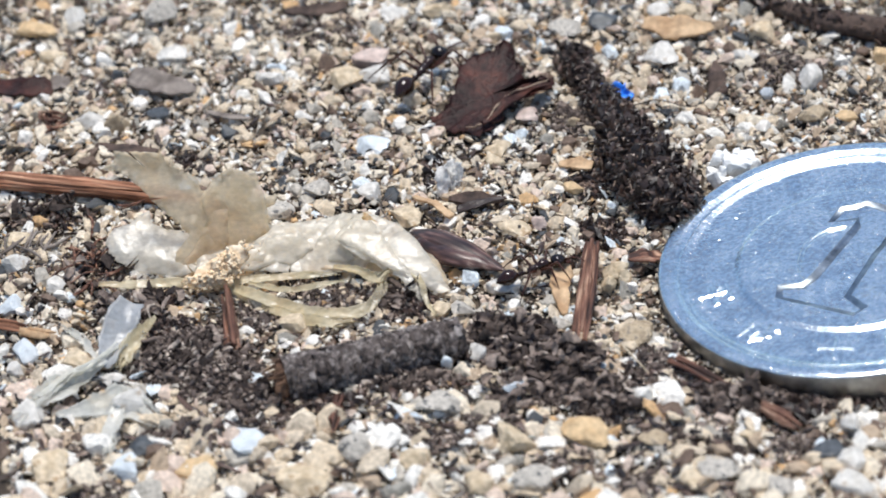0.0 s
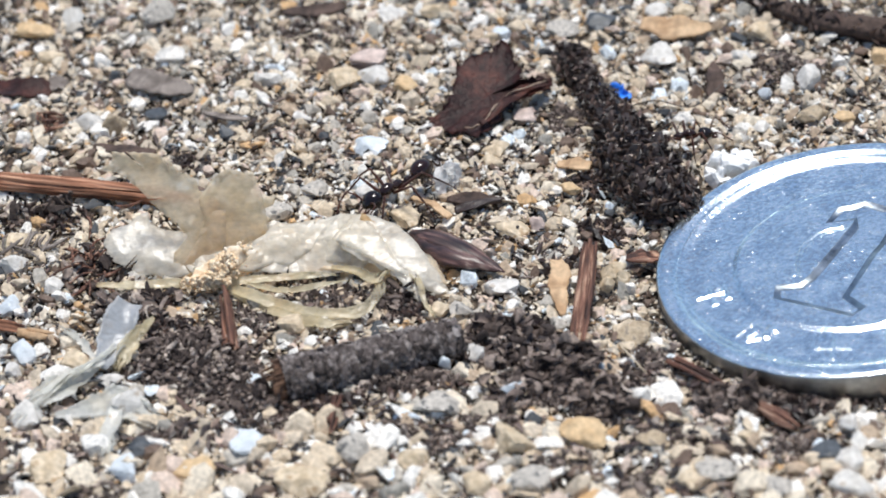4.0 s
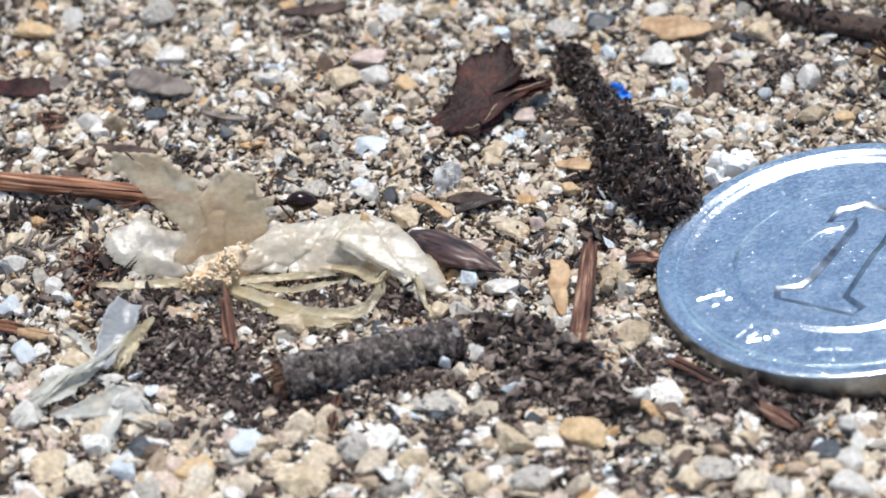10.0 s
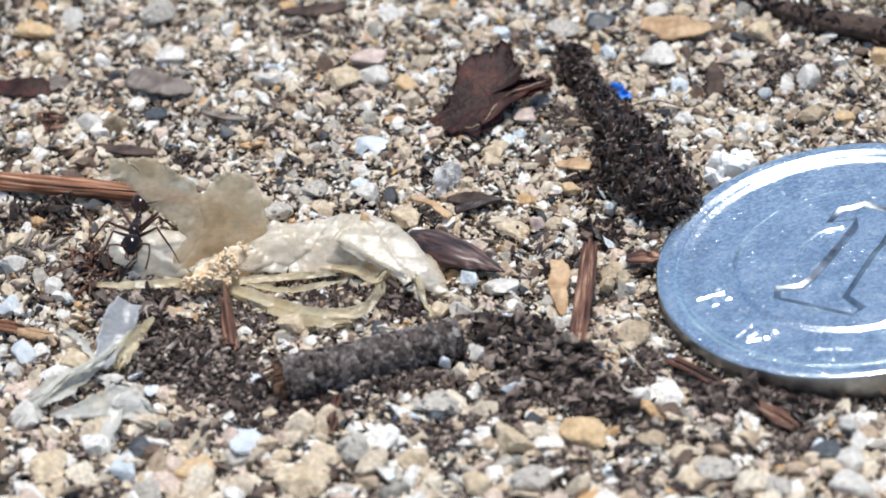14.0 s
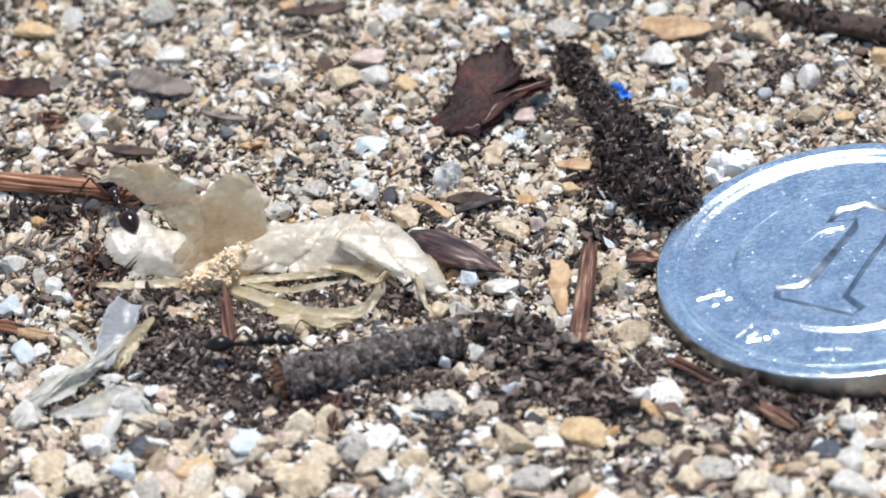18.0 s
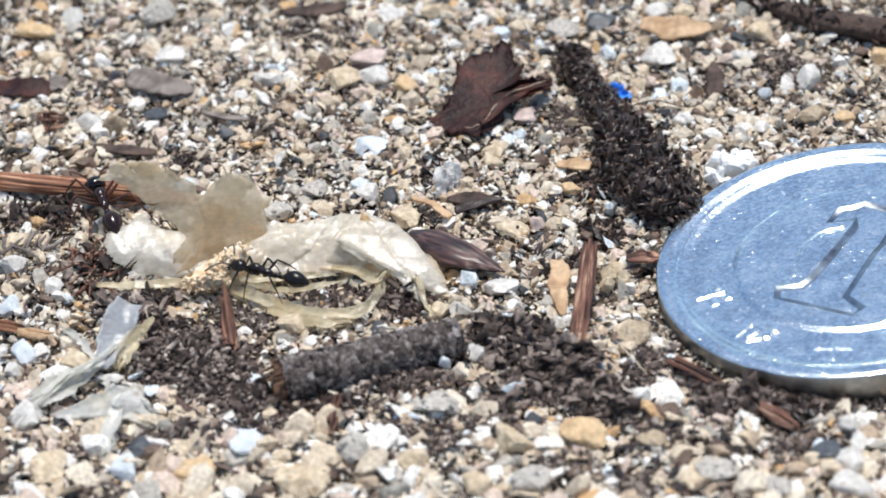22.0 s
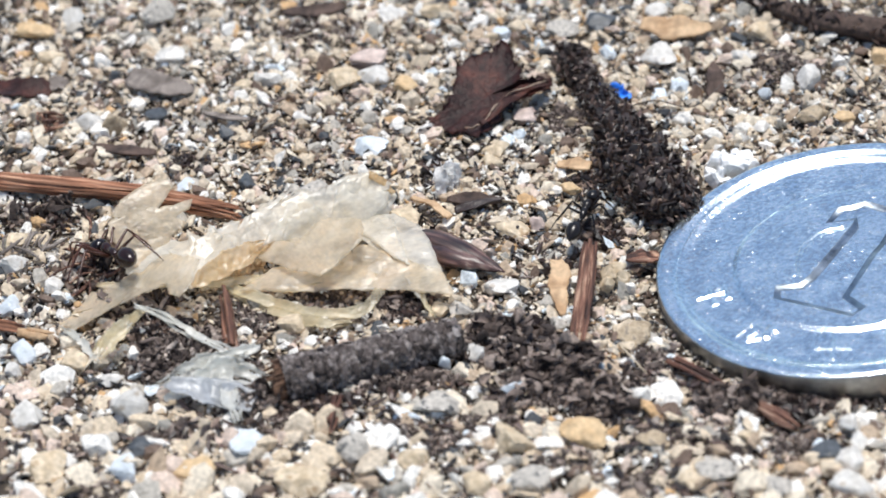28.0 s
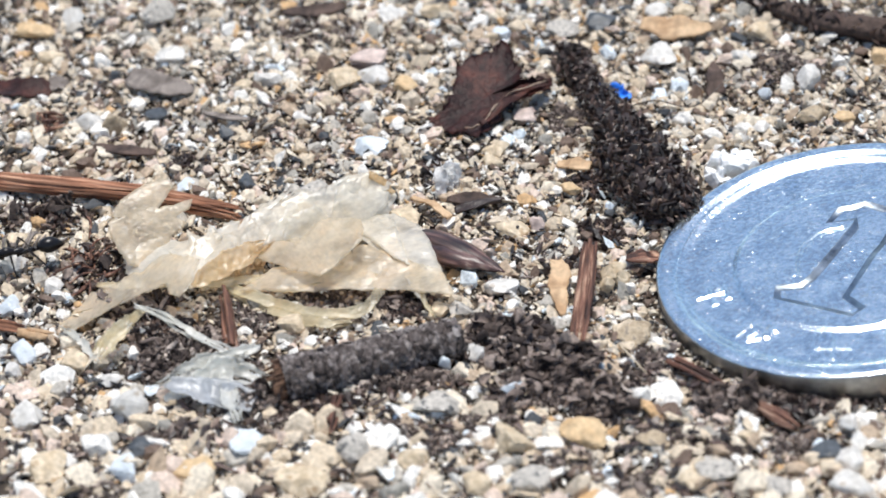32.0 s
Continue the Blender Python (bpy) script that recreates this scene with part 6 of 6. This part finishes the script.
BIG = build_ant("ant", "large glossy black ant with red-brown legs", 0.93, 1.0, M_ANT, M_ANT_BROWN, M_ANT_RED, 1.22, 1.0, 0.82)
RED = build_ant("ant", "dark red-brown ant with a black abdomen", 0.70, 1.0, M_ANT, M_ANT_BROWN, M_ANT_RED, 1.1, 0.78)
SLIM = build_ant("ant", "slender dull black ant", 0.80, 0.92, M_ANT_DULL, M_ANT_DULL, M_ANT_DULL, 1.0, 0.62, 0.85)


# ---- movement ----
def crawl(ant_and_legs, rows, stride=1.9):
    """Rows of (seconds, x, y, z, heading, pitch) in millimetres and degrees; the legs step as the body advances."""
    ant, legs = ant_and_legs
    turns = [rows[0][4]]
    for r in rows[1:]:
        d = (r[4] - turns[-1] + 180) % 360 - 180
        turns.append(turns[-1] + d)
    filled = []
    for i, r in enumerate(rows):
        if i:
            gap = abs(turns[i] - turns[i - 1])
            n = int(gap // 80)
            for m in range(1, n + 1):
                w = m / (n + 1)
                q = [rows[i - 1][c] * (1 - w) + r[c] * w for c in range(6)]
                q[4] = turns[i - 1] * (1 - w) + turns[i] * w
                filled.append(q)
        filled.append([*r[:4], turns[i], r[5]])
    walk(ant, [(r[0], Matrix.Translation((r[1] * MM, r[2] * MM, r[3] * MM)) @ pose(0, 0, 0, 0, 0, r[4]) @ pose(0, 0, 0, 0, -r[5], 0)) for r in filled])
    ts = np.array([r[0] for r in filled])
    gone = np.concatenate([[0], np.cumsum([math.dist(a[1:3], b[1:3]) + abs(a[4] - b[4]) * 0.02 for a, b in zip(filled, filled[1:])])])
    beats = np.arange(0, 32.01, 0.1)
    dist = np.interp(beats, ts, gone)
    keep = [i for i in range(len(beats)) if i in (0, len(beats) - 1) or dist[i] != dist[i - 1] or dist[i] != dist[i + 1]]
    for n, (leg, joint, phase, s) in enumerate(legs):
        out = []
        for i in keep:
            w = dist[i] / stride * 2 * math.pi + phase * math.pi + 0.5 * n
            swing, lift = 16 * math.sin(w), max(0.0, 9 * math.cos(w))
            out.append((beats[i], Matrix.Translation(joint) @ pose(0, 0, 0, lift * s, 0, swing * s)))
        walk(leg, out)


def swing(ob, rows):
    """Keys a husk piece: rows of (seconds, dx, dy, dz, rx, ry, rz) from where it was built."""
    rest = Vector(ob.location)
    walk(ob, [(t, Matrix.Translation(rest + Vector((x, y, z)) * MM) @ pose(0, 0, 0, a, b, c)) for t, x, y, z, a, b, c in rows])


FLAP_TORN, FLAP_DOWN = (-9.28, -5.61, 3.77, 3.1, -46.4, 100.2), (-12.35, -4.66, 2.78, -15.1, -12.8, 57.4)
LOBE_TORN, LOBE_DOWN = (-9.39, -0.95, 1.3, -2.8, 8, -51), (-8.99, -2.5, 1.5, 17.1, 1.5, -61.2)
REAR_TORN, REAR_DOWN = (-15.6, 0.11, 1.02, 41, 6, 6), (-15.5, 0.21, 1.02, 37.9, 6.9, 7.2)


def motions():
    crawl(BIG, [
        (0.0, -0.63, 15.33, 0.4, 57, 0), (0.2, -1.31, 16.02, 0.4, 73, 0), (0.4, -2.01, 15.94, 0.4, 88, 0), (0.6, -1.79, 15.91, 0.4, 85, 0), (0.8, -1.59, 15.27, 0.4, 68, 0),
        (1.0, -1.56, 12.55, 0.4, 38, 0), (1.2, -0.98, 11.36, 0.5, 4, 0), (1.5, 2.16, 8.33, 1.8, -18, 0), (1.8, 4.01, 7.56, 1.6, -39, 0), (2.0, 4.14, 7.24, 1.5, -39, 0), (2.3, 4.29, 7.41, 1.2, -31, 0),
        (2.6, 4.14, 8.02, 0.6, -7, 0), (2.75, 3.5, 7.63, 0.5, -78, 0), (3.0, 1.43, 5.94, 0.5, -147, 0), (3.3, -1.8, 4.85, 0.4, -143, 0), (3.5, -2.02, 4.77, 0.4, -139, 0),
        (4.3, -2.29, 3.41, 0.5, -134, 0), (5.2, -2.92, 2, 0.6, 179, 0), (5.5, -3.22, 1.48, 0.8, 168, 0), (5.7, -3.66, 1.08, 1, -162, 0), (5.9, -3.95, 1.28, 1, -115, 12), (6.1, -4.1, 1.15, 1.1, -101, 22), (6.5, -4.68, 0.91, 1.2, -109, 18),
        (7.0, -6.4, 0.35, 1.3, -109, 14), (7.4, -6.83, 0.26, 1.4, -111, 14), (7.6, -6.89, 0.58, 1.4, -120, 6), (8.0, -7.05, 0.96, 1.3, -149, 0), (8.3, -7.36, 1.55, 1.1, -174, 0), (8.6, -8.18, 2.21, 0.9, 178, 0), (9.0, -8.29, 2.68, 0.7, 176, 0),
        (9.6, -8.81, 3, 0.6, 176, 0), (10.4, -9.36, 3.16, 0.5, 176, 0), (10.8, -9.95, 2.6, 0.5, -179, 0), (11.2, -12.49, 2.54, 0.5, 178, 0), (11.6, -14.29, 2.6, 0.5, -176, 0), (12.0, -14.72, 2.14, 0.6, -162, 0), (12.4, -15, 2.03, 0.7, -147, 0),
        (12.8, -15.6, 2.49, 0.8, -123, 0), (13.3, -16.21, 2.15, 0.9, -119, 0), (13.9, -16.04, 1.35, 1, -99, 0), (14.2, -15.74, 1.32, 1, -90, 0), (14.5, -16.46, 1.92, 0.9, -125, 0),
        (15.5, -17.14, 3.09, 0.7, 131, 0), (16.5, -17, 3.34, 0.7, 112, 0), (17.1, -16.94, 3.33, 0.7, 110, 0), (18.0, -17.01, 3.72, 0.7, 110, 0), (18.4, -17, 4.56, 0.6, 97, 0), (18.8, -17.24, 5.13, 0.6, 99, 0), (19.6, -17.41, 5.43, 0.6, 101, 0),
        (20.2, -17.81, 4.39, 0.6, 129, 0), (20.5, -17.76, 3.31, 0.6, 151, 0), (20.8, -17.6, 3.19, 0.6, 120, 0), (21.2, -17.66, 3.19, 0.6, 109, 0), (21.8, -17.86, 3.54, 0.6, 110, 0), (22.2, -17.49, 4.08, 0.6, 99, 0), (22.42, -16.94, 3.49, 0.7, 93, 0),
        (22.52, -17, 0.67, 0.9, 161, 0), (22.65, -16.26, -4.63, 1, -96, 0), (22.8, -15.84, -6.63, 1, -92, 0), (23.1, -15.8, -6.74, 1, -92, 0), (23.4, -15.82, -6.39, 1, -91, 0), (23.6, -15.94, -5.4, 1, -94, 0),
        (23.9, -17.2, -2.0, 0.8, 125, 0), (24.2, -17.0, -3.0, 0.8, 160, 0), (24.5, -16.74, -3.55, 0.8, -145, 0), (24.8, -16.72, -3.9, 0.8, -111, 0), (25.1, -17.09, -4, 0.8, -115, 0), (25.5, -18.26, -4.07, 0.7, -120, 0),
        (26.4, -17.42, -3.58, 0.7, -107, 0), (27.0, -16.87, -2.53, 0.8, -173, 0), (27.5, -16.68, -1.67, 1, 116, -18), (27.8, -16.8, -1.55, 1, 118, -22), (28.1, -16.98, -1.53, 1, 121, -22), (28.4, -18.27, -1.42, 0.6, -153, 0), (28.7, -19.31, -2.82, 0.5, -130, 0), (29.0, -19.23, -2.83, 0.5, -128, 0),
        (29.3, -20.08, -3.34, 0.4, -125, 0), (29.5, -21.04, -4.21, 0.4, -132, 0), (29.7, -22.56, -5.26, 0.4, -135, 0), (29.9, -24.07, -6.05, 0.4, -146, 0), (30.4, -26.86, -6.93, 0.4, -155, 0), (32.0, -27.41, -7.1, 0.4, -155, 0)])
    crawl(RED, [
        (0.0, 4.37, -4.18, 0.4, 24, 0), (0.2, 5.28, -3.64, 0.4, 35, 0), (0.4, 5.97, -2.91, 0.4, 55, 0), (0.6, 6, -2.51, 0.4, 70, 0), (1.0, 6.09, -2.01, 0.4, 70, 0), (1.2, 6.48, -1.9, 0.4, 40, 0), (1.5, 7.1, -1.46, 0.4, 35, 0), (1.8, 8.15, -0.54, 0.5, 64, 0),
        (2.0, 8.4, -0.12, 0.8, 76, 0), (2.3, 8.96, 0.93, 2, 83, 0), (2.6, 9.23, 4.14, 2, 81, 0), (2.8, 9.86, 6.3, 1.7, 61, 0), (3.0, 10.91, 7.99, 1, -22, 0), (3.3, 11.93, 7.5, 0.5, -22, 0), (3.5, 12.14, 7.19, 0.5, 0, 0),
        (4.4, 14.36, 7.34, 0.4, 7, 0), (5.5, 17.74, 8.61, 0.4, 63, 0), (5.9, 18.34, 9.7, 0.5, 76, 0), (6.2, 19.34, 10.27, 0.5, 18, 0), (6.6, 21.78, 9.87, 0.4, -7, 0), (7.0, 23.93, 9.71, 0.4, 15, 0), (7.4, 25.03, 10.85, 0.4, 74, 0), (8.4, 25.54, 13.28, 0.4, 74, 0),
        (10.2, 25.61, 13.75, 0.4, 69, 0), (10.6, 26.51, 14.24, 0.4, 25, 0), (11.4, 29.51, 15.05, 0.4, 25, 0), (32.0, 29.82, 15.01, 0.4, 25, 0)])
    crawl(SLIM, [
        (0.0, -27.03, -8.47, 0.4, 4, 0), (14.8, -27.03, -8.47, 0.4, 4, 0), (15.8, -20.77, -8.62, 0.5, 4, 0), (16.5, -16.32, -8.39, 1.1, -12, 0), (17.1, -16.41, -8.28, 1.1, -12, 0), (17.4, -15.34, -8.46, 1, -12, 0), (17.7, -13.77, -8.65, 1, -12, 0), (18.0, -9.82, -9.54, 0.9, -1, 0), (18.3, -6.02, -7.39, 0.6, 36, 0),
        (18.6, -5.69, -4.6, 0, 84, 0), (19.0, -5.45, -3.98, 0, 92, 0), (19.4, -5.54, -3.97, 0, 99, 0), (19.7, -5.95, -4.17, 0, 131, 0), (20.0, -6.38, -3.72, 0, 126, 0), (20.4, -6.49, -3.61, 0, 127, 0), (20.8, -6.8, -5.1, 0.7, 141, 0), (21.0, -7.13, -5, 0.8, 135, 0), (21.2, -7.93, -4.25, 0.9, 130, 0), (21.5, -8.42, -4.19, 0.9, 133, 0),
        (21.8, -9, -3.72, 0.9, 147, 0), (22.2, -9.01, -3.62, 0.9, 153, 0), (22.4, -8.25, -3.03, 1.2, 97, 0), (22.6, -6.75, -3.05, 1.8, 70, 0), (22.8, -6.24, -3.92, 1.8, 46, 0), (23.0, -6.98, -4.25, 1.6, 55, 0), (23.3, -8.58, -7.33, 0.6, 45, 0), (23.6, -8.39, -6.92, 0.6, 48, 0), (23.9, -8.88, -7.3, 0.5, 55, 0),
        (24.2, -8.88, -6.92, 0.5, 64, 0), (24.5, -7.89, -8.1, 0.4, -13, 0), (24.8, -8.31, -8.95, 0.4, -144, 0), (25.0, -9.16, -9.84, 0.4, -135, 0), (25.3, -9.85, -10.83, 0.4, -95, 0), (25.6, -9.99, -11.7, 0.3, -78, 0), (26.2, -6.67, -15.24, 0.3, -18, 0), (26.55, -3.52, -13.38, 1.7, 52, 0), (26.75, -2.07, -10.87, 1.7, 56, 0), (26.95, 0.1, -7.63, 0.6, 35, 0), (27.3, 2.63, -5.35, 0.5, 39, 0), (27.5, 4.03, -3.64, 0.4, 51, 0),
        (27.6, 4.99, -2.33, 0.4, 60, 0), (27.9, 7.47, -0.47, 0.4, 60, 0), (28.2, 7.27, 2.73, 0.4, 98, 0), (28.6, 5.93, 7.35, 0.4, 110, 0), (29.0, 2.56, 9.73, 1.2, 156, 0), (29.3, -0.22, 11.07, 0.5, -164, 0), (29.5, -3.11, 9.53, 0.4, -170, 0), (29.7, -7.97, 9.19, 0.4, 178, 0), (29.9, -12.5, 8.25, 0.4, -168, 0),
        (30.2, -12.77, 6.61, 0.4, -89, 0), (30.5, -12.53, 5.77, 0.5, -83, 0), (30.8, -11.16, 3.91, 0.8, -40, 0), (31.0, -11.61, 3.69, 0.8, -170, 0), (31.2, -12.46, 3.8, 0.8, -176, 0), (31.6, -19.07, 1.99, 0.6, -170, 0), (32.0, -22.11, 0.42, 0.5, -165, 0)])
    # the beige flap stands, sags when it is tugged, then is torn over towards the near left, and the sheets under it come up
    def between(p, q, w):
        return tuple(c + (d - c) * w for c, d in zip(p, q))

    def carry(ob, rows):
        walk(ob, [(t, on_husk(at)) for t, at in rows])

    tugs = ((0, 0), (9.5, 0), (13.5, 0.25), (17.0, 0.5), (18.2, 0.55), (18.7, 1.0), (20.3, 1.0), (20.9, 0.5), (22.42, 0.45))
    carry(flap, [(t, between(FLAP_UP, FLAP_SAG, w)) for t, w in tugs] + [(22.5, (-11.6, -1.8, 1.6, 78, -10, 45)), (22.58, (-10.4, -3.8, 2.9, 40, -35, 75)), (22.7, FLAP_TORN), (23.6, FLAP_TORN), (24.0, FLAP_DOWN), (32, FLAP_DOWN)])
    carry(lobe, [(t, between(LOBE_UP, LOBE_SAG, w)) for t, w in tugs] + [(22.54, (-10.9, -0.7, 0.7, 50, 4, -18)), (22.7, LOBE_TORN), (23.6, LOBE_TORN), (24.0, LOBE_DOWN), (32, LOBE_DOWN)])
    carry(rear, [(t, between(REAR_UP, REAR_SAG, w)) for t, w in tugs] + [(22.7, REAR_TORN), (23.6, REAR_TORN), (24.0, REAR_DOWN), (32, REAR_DOWN)])
    for ob, rest, torn_at, down in ((inner, INNER_REST, (-10.43, -1.6, 1.82, 17, 1.8, 46), (-10.73, -1.01, 1.51, 21.5, -7.3, 30.5)), (side, SIDE_REST, (-11.8, -1.28, 1.37, 13.9, -14.8, -4.4), (-11.72, -1.37, 1.46, 14, -15.8, -5.8)),
                                    (body, BODY_REST, (-8.1, -0.7, 1.9, 38.1, 3, 40.4), (-8.83, -1.25, 1.6, 48, 0, 24)), (under, UNDER_REST, (-6.32, -2.85, 1.0, 14.3, -7.2, -1.2), (-6.2, -3.32, 1.2, 12.9, -4.7, 2.3)),
                                    (tail, TAIL_REST, (-3.55, -1.71, 2.3, 16.7, 4.8, 5.2), (-3.04, -0.79, 1.7, 8.2, 1.9, -0.2))):
        carry(ob, [(0, rest), (22.42, rest), (22.7, torn_at), (23.6, torn_at), (24.0, down), (32, down)])
    swing(meal, [(0, 0, 0, 0, 0, 0, 0), (22.42, 0, 0, 0, 0, 0, 0), (22.7, 1.2, 1.8, -1.2, 0, 0, 0), (32, 1.2, 1.8, -1.2, 0, 0, 0)])
    swing(stained, [(0, 0, 0, 0, 0, 0, 0), (22.42, 0, 0, 0, 0, 0, 0), (22.7, 0.5, -0.5, 0.9, 0, -10, 10), (32, 0.5, -0.5, 0.9, 0, -10, 10)])
    # the loose skin is dragged aside while the husk settles
    swing(strip, [(0, 0, 0, 0, 0, 0, 0), (23.6, 0, 0, 0, 0, 0, 0), (24.0, -0.6, 0.5, 0.35, 0, 0, -7), (32, -0.6, 0.5, 0.35, 0, 0, -7)])
    swing(flake, [(0, 0, 0, 0, 0, 0, 0), (23.6, 0, 0, 0, 0, 0, 0), (24.0, -1.9, -3.0, -0.4, 0, 0, -26), (25.6, -1.9, -3.0, -0.4, 0, 0, -26), (26.2, 2.2, -2.4, 0.3, -8, 0, -42), (26.9, 4.9, -5.2, -0.3, -22, 0, -88), (32, 4.9, -5.2, -0.3, -22, 0, -88)])
    swing(wisp, [(0, 0, 0, 0, 0, 0, 0), (25.6, 0, 0, 0, 0, 0, 0), (26.9, 7.4, 0.5, 0.2, 0, 0, -14), (32, 7.4, 0.5, 0.2, 0, 0, -14)])
    swing(fray, [(0, 0, 0, 0, 0, 0, 0), (25.6, 0, 0, 0, 0, 0, 0), (26.9, 5.3, 1.6, 0.1, 0, 0, 20), (32, 5.3, 1.6, 0.1, 0, 0, 20)])

    def lay(x, y, z, ry, rz):
        return pose((x - SKIN_AT[0]) * MM, (y - SKIN_AT[1]) * MM, (z - SKIN_AT[2]) * MM, 0, ry, rz)

    walk(string, [(0, lay(-16.75, -7.78, 1.0, 3, -133.4)), (25.6, lay(-16.75, -7.78, 1.0, 3, -133.4)), (26.3, lay(-16.3, -6.4, 1.4, 5, -86)), (26.9, lay(-15.83, -5.36, 1.7, 7, -38.7)), (32, lay(-15.83, -5.36, 1.7, 7, -38.7))])


motions()
